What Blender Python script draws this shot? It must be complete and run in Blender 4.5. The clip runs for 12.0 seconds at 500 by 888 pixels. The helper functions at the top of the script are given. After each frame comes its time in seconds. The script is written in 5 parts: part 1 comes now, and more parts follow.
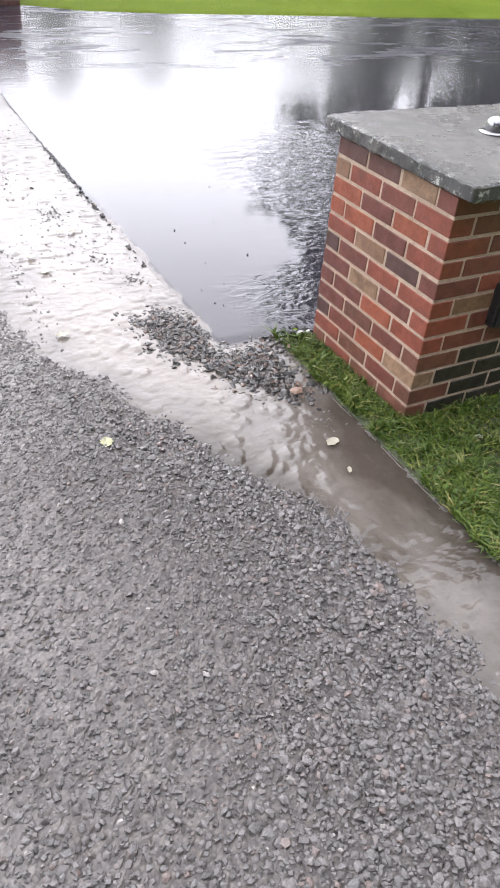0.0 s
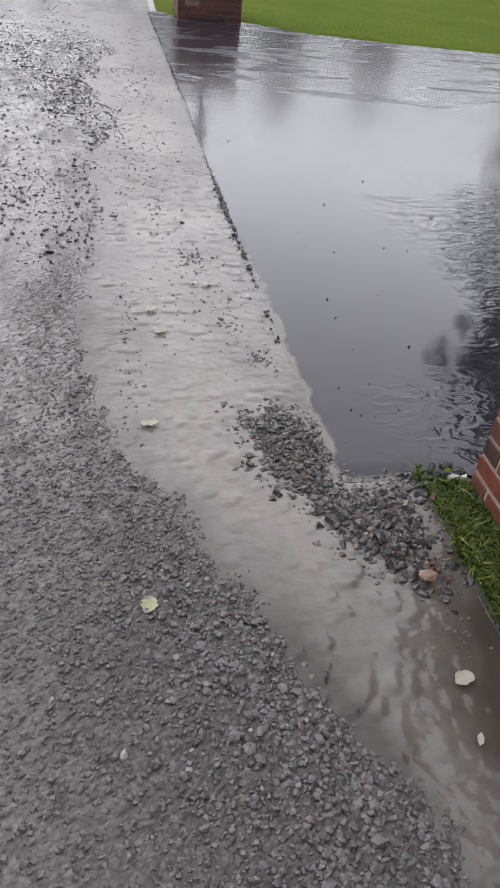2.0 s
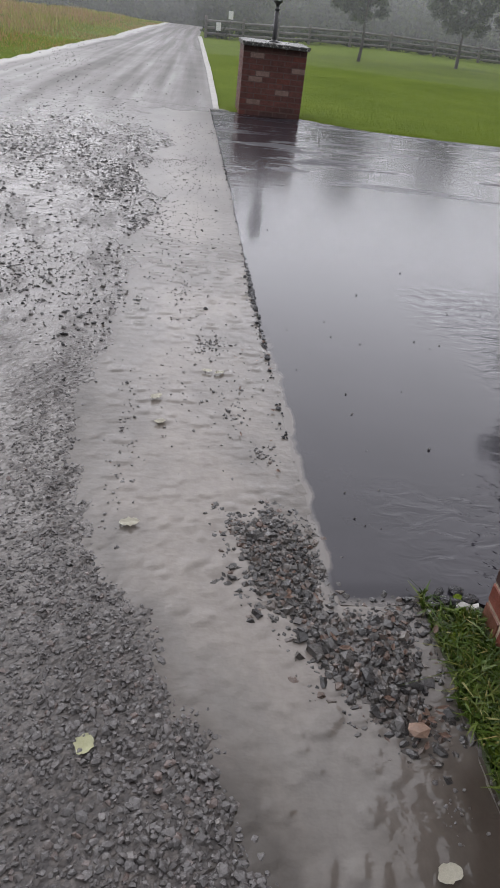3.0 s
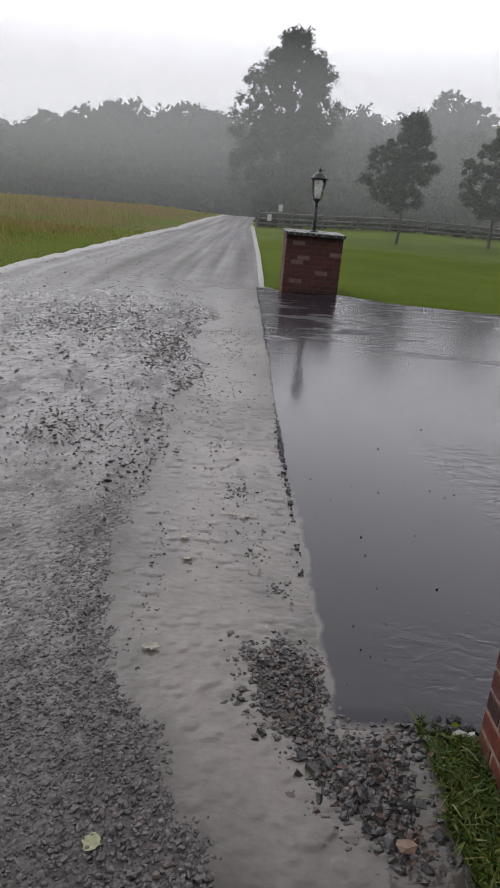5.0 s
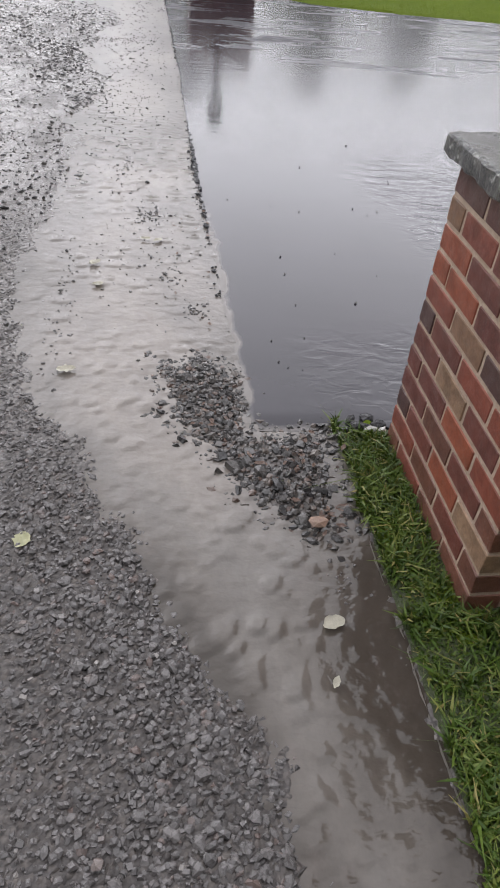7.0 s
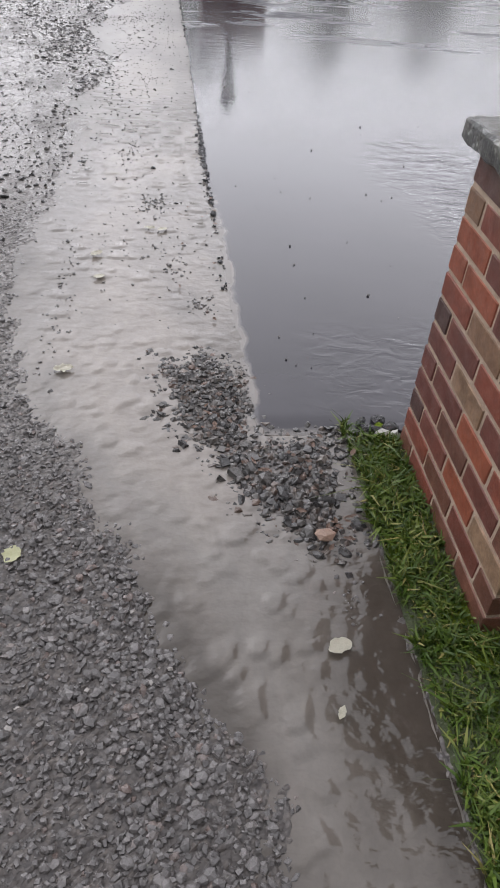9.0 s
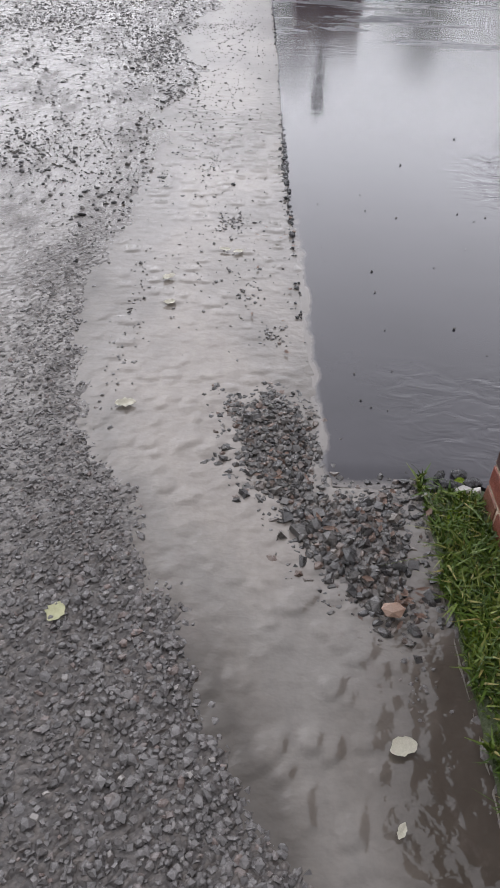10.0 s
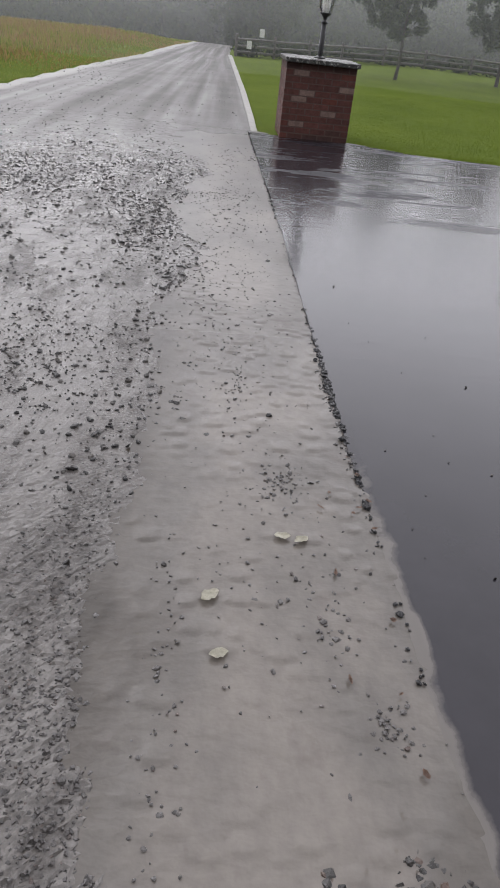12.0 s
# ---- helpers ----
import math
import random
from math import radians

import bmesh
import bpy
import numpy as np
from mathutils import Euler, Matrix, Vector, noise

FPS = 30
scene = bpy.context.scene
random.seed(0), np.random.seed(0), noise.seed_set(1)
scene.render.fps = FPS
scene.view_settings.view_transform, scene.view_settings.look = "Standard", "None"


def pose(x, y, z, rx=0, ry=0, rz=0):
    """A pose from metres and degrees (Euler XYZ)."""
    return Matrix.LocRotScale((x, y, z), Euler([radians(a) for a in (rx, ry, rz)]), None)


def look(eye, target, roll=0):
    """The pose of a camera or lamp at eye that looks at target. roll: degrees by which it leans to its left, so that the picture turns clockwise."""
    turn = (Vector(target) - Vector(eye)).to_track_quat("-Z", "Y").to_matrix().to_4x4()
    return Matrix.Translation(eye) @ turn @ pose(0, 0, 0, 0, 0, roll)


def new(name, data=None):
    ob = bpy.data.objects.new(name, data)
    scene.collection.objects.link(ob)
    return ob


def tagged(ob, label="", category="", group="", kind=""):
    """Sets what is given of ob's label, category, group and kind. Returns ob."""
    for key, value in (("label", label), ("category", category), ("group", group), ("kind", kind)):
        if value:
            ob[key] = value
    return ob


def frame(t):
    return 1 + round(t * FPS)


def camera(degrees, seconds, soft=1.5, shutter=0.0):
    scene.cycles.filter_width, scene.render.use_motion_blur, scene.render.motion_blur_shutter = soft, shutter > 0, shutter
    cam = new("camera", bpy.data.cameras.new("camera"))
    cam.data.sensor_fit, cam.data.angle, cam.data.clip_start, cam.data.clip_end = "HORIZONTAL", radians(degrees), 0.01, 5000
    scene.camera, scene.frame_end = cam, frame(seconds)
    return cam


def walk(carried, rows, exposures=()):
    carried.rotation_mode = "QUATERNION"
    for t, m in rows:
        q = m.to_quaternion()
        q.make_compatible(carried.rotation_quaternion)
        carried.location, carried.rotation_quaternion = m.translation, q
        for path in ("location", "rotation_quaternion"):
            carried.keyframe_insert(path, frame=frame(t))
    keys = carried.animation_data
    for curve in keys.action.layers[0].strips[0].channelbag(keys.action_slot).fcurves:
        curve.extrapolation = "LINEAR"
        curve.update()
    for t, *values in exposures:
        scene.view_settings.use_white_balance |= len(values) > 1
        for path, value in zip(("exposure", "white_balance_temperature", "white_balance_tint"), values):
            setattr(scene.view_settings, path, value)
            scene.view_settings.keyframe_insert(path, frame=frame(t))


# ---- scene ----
cam = camera(39.2, 12.0, soft=1.7)
PATH = [
    (0, (-1.184, -2.695, 1.597), (-0.402, -1.337, 0.354), 5.0),
    (0.5, (-1.12, -2.476, 1.569), (-0.494, -1.04, 0.326), 6.6),
    (1, (-0.932, -2.293, 1.523), (-0.418, -0.767, 0.336), 7.6),
    (1.5, (-0.848, -2.119, 1.542), (-0.405, -0.598, 0.321), 8.7),
    (2, (-0.761, -1.943, 1.5), (-0.355, -0.422, 0.266), 7.6),
    (2.5, (-0.697, -1.777, 1.471), (-0.347, -0.192, 0.303), 6.4),
    (3, (-0.518, -1.748, 1.469), (-0.263, -0.079, 0.397), 7.1),
    (3.2, (-0.437, -1.752, 1.476), (-0.277, -0.004, 0.516), 6.4),
    (4.8, (-0.417, -2.041, 1.544), (-0.277, -0.165, 0.866), 4.5),
    (5, (-0.418, -2.049, 1.558), (-0.329, -0.174, 0.868), 5.1),
    (5.2, (-0.444, -2.065, 1.538), (-0.345, -0.187, 0.857), 6.0),
    (5.5, (-0.435, -2.064, 1.459), (-0.267, -0.384, 0.386), 7.2),
    (6, (-0.35, -2.069, 1.417), (-0.08, -0.508, 0.196), 4.5),
    (6.5, (-0.347, -2.077, 1.416), (-0.052, -0.54, 0.17), 5.4),
    (7, (-0.352, -2.052, 1.403), (-0.045, -0.536, 0.135), 6.6),
    (7.2, (-0.349, -2.064, 1.381), (-0.051, -0.535, 0.127), 6.1),
    (8.8, (-0.313, -1.956, 1.383), (-0.054, -0.459, 0.083), 5.8),
    (9, (-0.302, -1.93, 1.388), (-0.039, -0.441, 0.078), 5.7),
    (9.5, (-0.287, -1.867, 1.39), (-0.027, -0.389, 0.068), 8.2),
    (10, (-0.258, -1.728, 1.397), (-0.211, -0.227, 0.077), 2.9),
    (10.2, (-0.331, -1.608, 1.402), (-0.262, 0.045, 0.278), 3.8),
    (10.5, (-0.432, -1.466, 1.442), (-0.33, 0.27, 0.453), 3.4),
    (11, (-0.472, -1.224, 1.449), (-0.397, 0.499, 0.435), 4.9),
    (11.5, (-0.541, -0.895, 1.425), (-0.501, 0.821, 0.398), 5.0),
    (12, (-0.641, -0.533, 1.351), (-0.445, 1.163, 0.309), 6.7),
]
EXPOSURES = [(0, 1.05, 6250, 14), (0.5, 0.48, 6200, 13), (1.0, 0.3, 6200, 13), (2.0, -0.02, 6250, 13), (3.0, -0.22, 6300, 13), (5.0, -0.81, 6350, 13), (5.5, -0.72, 6350, 13), (6.0, -0.12, 6400, 13), (6.5, -0.02, 6400, 13), (7.0, 0.06, 6350, 13), (9.5, 0.07, 6300, 13), (10.5, -0.12, 6250, 13), (11.5, -0.52, 6300, 13), (12.0, -0.36, 6350, 13)]
walk(cam, [(t, look(eye, target, roll)) for t, eye, target, roll in PATH], EXPOSURES)

# ---- world and light: an overcast, rainy day ----
world = bpy.data.worlds.new("overcast_sky")
scene.world = world
world.use_nodes = True
wn, wl = world.node_tree.nodes, world.node_tree.links
wn.clear()
sky = wn.new("ShaderNodeTexSky")
sky.sky_type, sky.sun_disc = "NISHITA", False
sky.sun_elevation, sky.sun_rotation = radians(42), radians(-24)
sky.dust_density, sky.air_density = 6.0, 1.0
grey = wn.new("ShaderNodeHueSaturation")
grey.inputs["Saturation"].default_value = 0.12
grey.inputs["Value"].default_value = 0.08
cloud = wn.new("ShaderNodeMixRGB")
cloud.inputs["Fac"].default_value = 0.85
cloud.inputs["Color2"].default_value = (0.97, 0.97, 1.0, 1)
bg = wn.new("ShaderNodeBackground")
bg.inputs["Strength"].default_value = 1.8
wout = wn.new("ShaderNodeOutputWorld")
wl.new(sky.outputs[0], grey.inputs["Color"])
wl.new(grey.outputs[0], cloud.inputs["Color1"])
wcoord = wn.new("ShaderNodeTexCoord")
wmap = wn.new("ShaderNodeMapping")
wmap.inputs["Scale"].default_value = (1.0, 1.0, 2.6)
wnoise = wn.new("ShaderNodeTexNoise")
wnoise.inputs["Scale"].default_value, wnoise.inputs["Detail"].default_value = 2.2, 4
wramp = wn.new("ShaderNodeValToRGB")
wramp.color_ramp.elements[0].position, wramp.color_ramp.elements[1].position = 0.2, 0.8
wramp.color_ramp.elements[0].color, wramp.color_ramp.elements[1].color = (0.97, 0.97, 0.975, 1), (1.02, 1.02, 1.02, 1)
wmul = wn.new("ShaderNodeMixRGB")
wmul.blend_type, wmul.inputs["Fac"].default_value = "MULTIPLY", 1.0
wl.new(wcoord.outputs["Generated"], wmap.inputs[0])
wl.new(wmap.outputs[0], wnoise.inputs["Vector"])
wl.new(wnoise.outputs["Fac"], wramp.inputs[0])
wl.new(cloud.outputs[0], wmul.inputs[1])
wl.new(wramp.outputs[0], wmul.inputs[2])
# the cloud is thinnest on the sun's side of the sky
wdot, wglow = wn.new("ShaderNodeVectorMath"), wn.new("ShaderNodeMapRange")
wdot.operation, wglow.interpolation_type = "DOT_PRODUCT", "LINEAR"
wdot.inputs[1].default_value = (0.12, 0.95, 0.26)
for socket, value in zip(wglow.inputs[1:5], (-0.25, 1.0, 0.72, 1.42)):
    socket.default_value = value
wbright = wn.new("ShaderNodeVectorMath")
wbright.operation = "SCALE"
wl.new(wcoord.outputs["Generated"], wdot.inputs[0])
wl.new(wdot.outputs["Value"], wglow.inputs[0])
wl.new(wmul.outputs[0], wbright.inputs[0])
wl.new(wglow.outputs[0], wbright.inputs["Scale"])
wl.new(wbright.outputs[0], bg.inputs["Color"])
wl.new(bg.outputs[0], wout.inputs[0])

sun = new("sun", bpy.data.lights.new("sun", "SUN"))
sun.data.energy, sun.data.angle, sun.data.color = 0.6, radians(170), (1.0, 0.98, 0.95)
SUN_TURN, SUN_RISE = radians(-24), radians(42)
sun.matrix_world = look((0, 0, 0), (-math.sin(SUN_TURN) * math.cos(SUN_RISE), -math.cos(SUN_TURN) * math.cos(SUN_RISE), -math.sin(SUN_RISE)))


# ---- materials ----
class Mat:
    """A small builder of node materials."""

    def __init__(self, name):
        self.m = bpy.data.materials.new(name)
        self.m.use_nodes = True
        self.n, self.l = self.m.node_tree.nodes, self.m.node_tree.links
        self.b = self.n["Principled BSDF"]

    def put(self, socket, value):
        s = self.b.inputs[socket]
        if hasattr(value, "is_output"):
            self.l.new(value, s)
        else:
            s.default_value = (*value, 1) if isinstance(value, tuple) and len(value) == 3 else value
        return self

    def coords(self, kind="Object", scale=(1, 1, 1)):
        if kind == "World":
            c = self.n.new("ShaderNodeNewGeometry").outputs["Position"]
        else:
            c = self.n.new("ShaderNodeTexCoord").outputs[kind]
        mp = self.n.new("ShaderNodeMapping")
        mp.inputs["Scale"].default_value = scale
        self.l.new(c, mp.inputs[0])
        return mp.outputs[0]

    def noise(self, scale, detail=4, rough=0.6, at=None, distort=0.0):
        x = self.n.new("ShaderNodeTexNoise")
        x.inputs["Scale"].default_value, x.inputs["Detail"].default_value = scale, detail
        x.inputs["Roughness"].default_value, x.inputs["Distortion"].default_value = rough, distort
        if at is not None:
            self.l.new(at, x.inputs["Vector"])
        return x.outputs["Fac"]

    def cells(self, scale, at=None, feature="F1", out="Distance"):
        x = self.n.new("ShaderNodeTexVoronoi")
        x.feature = feature
        x.inputs["Scale"].default_value = scale
        if at is not None:
            self.l.new(at, x.inputs["Vector"])
        return x.outputs[out]

    def ramp(self, fac, stops, mode="LINEAR"):
        r = self.n.new("ShaderNodeValToRGB")
        r.color_ramp.interpolation = mode
        e = r.color_ramp.elements
        while len(e) < len(stops):
            e.new(0.5)
        for el, (p, c) in zip(e, stops):
            el.position = p
            el.color = (c, c, c, 1) if not isinstance(c, tuple) else (*c, 1)
        self.l.new(fac, r.inputs[0])
        return r.outputs[0]

    def mix(self, fac, a, b, mode="MIX"):
        x = self.n.new("ShaderNodeMixRGB")
        x.blend_type = mode
        for s, v in zip(x.inputs, (fac, a, b)):
            if hasattr(v, "is_output"):
                self.l.new(v, s)
            elif isinstance(v, tuple):
                s.default_value = (*v, 1)
            else:
                s.default_value = v
        return x.outputs[0]

    def maths(self, op, a, b=0.0):
        x = self.n.new("ShaderNodeMath")
        x.operation = op
        for s, v in zip(x.inputs, (a, b)):
            if hasattr(v, "is_output"):
                self.l.new(v, s)
            else:
                s.default_value = v
        return x.outputs[0]

    def bump(self, height, strength=0.5, distance=0.01, prior=None):
        x = self.n.new("ShaderNodeBump")
        x.inputs["Strength"].default_value, x.inputs["Distance"].default_value = strength, distance
        self.l.new(height, x.inputs["Height"])
        if prior is not None:
            self.l.new(prior, x.inputs["Normal"])
        return x.outputs[0]

    def attr(self, name):
        a = self.n.new("ShaderNodeAttribute")
        a.attribute_name = name
        return a.outputs["Fac"]

    def island(self):
        return self.n.new("ShaderNodeNewGeometry").outputs["Random Per Island"]

    def piece(self):
        return self.n.new("ShaderNodeObjectInfo").outputs["Random"]


def mat_road():
    k = Mat("wet_gravel_road")
    p = k.coords("World")
    big = k.noise(1.3, 5, 0.6, p)
    fine = k.noise(75, 4, 0.7, p)
    chips = k.cells(82, p, "F1", "Color")
    grit = k.cells(82, p)
    col = k.ramp(big, [(0.3, (0.104, 0.096, 0.092)), (0.5, (0.132, 0.122, 0.116)), (0.7, (0.165, 0.153, 0.145))])
    col = k.mix(0.75, col, k.ramp(chips, [(0.1, (0.5, 0.5, 0.52)), (0.55, (0.95, 0.93, 0.91)), (0.9, (1.35, 1.3, 1.24))]), "MULTIPLY")
    col = k.mix(0.55, col, k.ramp(fine, [(0.3, (0.35, 0.35, 0.36)), (0.7, (1.1, 1.07, 1.04))]), "MULTIPLY")
    col = k.mix(0.5, col, k.ramp(grit, [(0.2, (1, 1, 1)), (0.75, (0.35, 0.34, 0.34))]), "MULTIPLY")
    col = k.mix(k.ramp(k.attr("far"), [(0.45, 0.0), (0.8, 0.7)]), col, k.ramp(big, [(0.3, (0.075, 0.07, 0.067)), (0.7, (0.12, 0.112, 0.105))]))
    # bed under packed gravel darkened: the gaps' shade put into the mud colour
    col = k.mix(k.attr("gap_shade"), col, k.mix(1.0, col, (0.64, 0.62, 0.60), "MULTIPLY"))
    # films of silty rainwater and long wheel streaks
    patches = k.noise(3.0, 7, 0.75, k.coords("World", (1.3, 0.55, 1)))
    lane = k.n.new("ShaderNodeCombineXYZ")
    k.l.new(k.maths("MULTIPLY", k.attr("across"), 2.6), lane.inputs[0])
    k.l.new(k.maths("MULTIPLY", k.attr("along"), 0.11), lane.inputs[1])
    tracks = k.mix(0.2, k.noise(1.0, 2, 0.5, lane.outputs[0]), k.noise(1.2, 3, 0.55, p))
    film = k.mix(k.ramp(k.attr("far"), [(0.41, 0.0), (0.62, 1.0)]), k.ramp(patches, [(0.36, 0.0), (0.53, 1.0)]), k.ramp(tracks, [(0.38, 0.05), (0.66, 0.9)]))
    film = k.maths("MULTIPLY", film, k.attr("puddled"))
    slurry = k.ramp(k.noise(9, 5, 0.7, p), [(0.3, (0.155, 0.145, 0.136)), (0.7, (0.24, 0.224, 0.209))])
    slurry = k.mix(0.35, slurry, k.ramp(k.noise(120, 4, 0.7, p), [(0.35, (0.5, 0.5, 0.5)), (0.6, (1.05, 1.05, 1.05))]), "MULTIPLY")
    col = k.mix(k.maths("MULTIPLY", film, 0.85), col, slurry)
    col = k.mix(k.attr("margin"), col, (0.36, 0.35, 0.33))
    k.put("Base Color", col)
    k.put("Roughness", k.maths("ADD", k.ramp(film, [(0.0, 0.45), (1.0, 0.17)]), k.ramp(k.attr("far"), [(0.5, 0.0), (0.85, 0.16)])))
    k.put("IOR", 1.38)
    g = k.n.new("ShaderNodeBump")
    g.inputs["Distance"].default_value = 0.007
    k.l.new(k.maths("MULTIPLY", k.ramp(film, [(0.0, 0.8), (1.0, 0.2)]), k.ramp(k.attr("far"), [(0.41, 1.0), (0.58, 0.05)])), g.inputs["Strength"])
    k.l.new(k.mix(0.5, k.ramp(grit, [(0.0, 1.0), (0.8, 0.0)]), fine), g.inputs["Height"])
    k.put("Normal", g.outputs[0])
    return k.m


def mat_water():
    k = Mat("muddy_water")
    p = k.coords("World", (1, 0.6, 1))
    silt_and_shade = k.attr("silt_and_shade")
    body = k.ramp(silt_and_shade, [(0.0, (0.050, 0.042, 0.034)), (0.35, (0.105, 0.093, 0.081)), (0.65, (0.142, 0.130, 0.118)), (1.0, (0.195, 0.176, 0.157))])
    body = k.mix(0.3, body, k.ramp(k.noise(5, 5, 0.6, p, 0.4), [(0.34, (0.72, 0.71, 0.71)), (0.64, (1.1, 1.08, 1.05))]), "MULTIPLY")
    body = k.mix(0.3, body, k.ramp(k.noise(30, 5, 0.7, p), [(0.34, (0.66, 0.64, 0.64)), (0.62, (1.1, 1.09, 1.07))]), "MULTIPLY")
    body = k.mix(k.ramp(k.noise(7, 5, 0.7, p), [(0.58, 0.0), (0.72, 0.4)]), body, (0.12, 0.098, 0.088))
    k.put("Base Color", body)
    k.put("Roughness", k.ramp(k.attr("stir"), [(0.0, 0.3), (0.5, 0.12), (1.0, 0.07)]))
    k.put("IOR", 1.40)
    q = k.coords("World", (0.75, 1.0, 1))
    warp, scaled = k.n.new("ShaderNodeVectorMath"), k.n.new("ShaderNodeVectorMath")
    warp.operation, scaled.operation = "ADD", "SCALE"
    shift = k.n.new("ShaderNodeTexNoise")
    shift.inputs["Scale"].default_value, shift.inputs["Detail"].default_value = 14.0, 2.0
    scaled.inputs["Scale"].default_value = 0.07
    k.l.new(q, shift.inputs["Vector"])
    k.l.new(shift.outputs["Color"], scaled.inputs[0])
    k.l.new(q, warp.inputs[0])
    k.l.new(scaled.outputs[0], warp.inputs[1])
    w = k.mix(0.7, k.cells(30, warp.outputs[0]), k.noise(34, 2.5, 0.55, q, 0.15))
    g = k.n.new("ShaderNodeBump")
    g.inputs["Distance"].default_value = 0.02
    k.l.new(k.ramp(k.attr("stir"), [(0.0, 0.03), (1.0, 0.2)]), g.inputs["Strength"])
    k.l.new(w, g.inputs["Height"])
    k.put("Normal", g.outputs[0])
    return k.m


def mat_asphalt():
    k = Mat("wet_sealed_asphalt")
    p = k.coords("World")
    film = k.attr("film")
    fringe = k.ramp(k.maths("ADD", k.attr("fringe"), k.maths("MULTIPLY", k.noise(14, 5, 0.7, p), 0.8)), [(0.55, 0.0), (1.45, 0.8)])
    k.put("Base Color", k.mix(fringe, k.ramp(k.noise(3, 6, 0.6, p), [(0.3, (0.015, 0.0135, 0.018)), (0.7, (0.025, 0.0225, 0.029))]), (0.17, 0.155, 0.14)))
    streak = k.coords("World", (0.42, 1.7, 1))
    patch = k.noise(1.3, 6, 0.68, streak, 0.4)
    dry = k.maths("MULTIPLY", k.ramp(film, [(0.45, 0.0), (0.95, 1.0)]), k.ramp(patch, [(0.53, 0.0), (0.60, 1.0)]))
    k.put("Roughness", k.maths("ADD", k.mix(dry, k.ramp(film, [(0.0, 0.05), (0.25, 0.13), (1.0, 0.17)]), (0.55, 0.55, 0.55)), k.maths("MULTIPLY", fringe, 0.4)))
    k.put("IOR", 1.36)
    k.put("Coat Weight", k.ramp(dry, [(0.0, 0.2), (1.0, 0.0)]))
    k.put("Coat Roughness", k.ramp(film, [(0.0, 0.04), (0.25, 0.13), (1.0, 0.17)]))
    k.put("Coat IOR", 1.33)
    rip = k.n.new("ShaderNodeBump")
    rip.inputs["Distance"].default_value = 0.03
    k.l.new(k.ramp(k.attr("ripple"), [(0.0, 0.01), (1.0, 0.065)]), rip.inputs["Strength"])
    k.l.new(k.noise(4.5, 3.5, 0.55, k.coords("World", (0.5, 1.8, 1)), 0.6), rip.inputs["Height"])
    waves = k.n.new("ShaderNodeBump")
    waves.inputs["Distance"].default_value = 0.03
    k.l.new(k.ramp(k.attr("wavy"), [(0.0, 0.0), (1.0, 0.27)]), waves.inputs["Strength"])
    k.l.new(k.noise(11, 2.6, 0.5, k.coords("World", (0.75, 1.3, 1)), 0.9), waves.inputs["Height"])
    drops = k.n.new("ShaderNodeBump")
    drops.inputs["Distance"].default_value = 0.012
    k.l.new(k.ramp(film, [(0.0, 0.0), (1.0, 0.17)]), drops.inputs["Strength"])
    k.l.new(k.noise(20, 3, 0.6, k.coords("World", (0.6, 1.3, 1)), 0.5), drops.inputs["Height"])
    k.l.new(rip.outputs[0], drops.inputs["Normal"])
    k.l.new(drops.outputs[0], waves.inputs["Normal"])
    ripple = waves.outputs[0]
    g = k.n.new("ShaderNodeBump")
    g.inputs["Distance"].default_value = 0.006
    k.l.new(k.ramp(dry, [(0.0, 0.015), (1.0, 0.9)]), g.inputs["Strength"])
    k.l.new(k.mix(0.5, k.noise(150, 3, 0.7, p), k.noise(26, 5, 0.65, k.coords("World", (0.5, 1.6, 1)), 0.6)), g.inputs["Height"])
    k.l.new(ripple, g.inputs["Normal"])
    k.put("Normal", g.outputs[0])
    k.put("Coat Normal", g.outputs[0])
    return k.m


def mat_stone(name, stops, rough=(0.16, 0.42), per="island"):
    k = Mat(name)
    p = k.coords("World")
    r = k.island() if per == "island" else k.piece()
    col = k.ramp(r, stops)
    k.put("Base Color", k.mix(0.5, col, k.ramp(k.noise(220, 4, 0.7, p), [(0.3, (0.45, 0.45, 0.46)), (0.7, (1.15, 1.13, 1.1))]), "MULTIPLY"))
    k.put("Roughness", k.ramp(k.noise(60, 3, 0.6, p), [(0.35, rough[0]), (0.65, rough[1])]))
    k.put("Normal", k.bump(k.noise(300, 4, 0.7, p), 0.4, 0.002))
    return k.m


def mat_brick(name, lo, hi, dirt=0.7, pale=0.25, soot=(0.5, 0.47, 0.44)):
    """One firing of brick: its tone shifts a little from piece to piece, with soot and pale scuffs on it."""
    k = Mat(name)
    w = k.coords("World")
    col = k.ramp(k.piece(), [(0.0, lo), (1.0, hi)])
    col = k.mix(dirt, col, k.ramp(k.noise(14, 6, 0.7, w), [(0.3, soot), (0.62, (1.1, 1.08, 1.05))]), "MULTIPLY")
    col = k.mix(0.5, col, k.ramp(k.noise(90, 4, 0.7, w), [(0.35, (0.6, 0.57, 0.55)), (0.65, (1.12, 1.1, 1.08))]), "MULTIPLY")
    col = k.mix(k.ramp(k.noise(55, 5, 0.75, w), [(0.6, 0.0), (0.78, pale)]), col, (0.38, 0.29, 0.20))
    col = k.mix(k.ramp(k.noise(5, 5, 0.7, w), [(0.55, 0.0), (0.75, 0.4)]), col, (0.085, 0.05, 0.036))
    k.put("Base Color", col)
    k.put("Roughness", k.ramp(k.noise(20, 3, 0.6, w), [(0.3, 0.4), (0.7, 0.7)]))
    k.put("Normal", k.bump(k.noise(180, 5, 0.75, w), 0.55, 0.003))
    return k.m


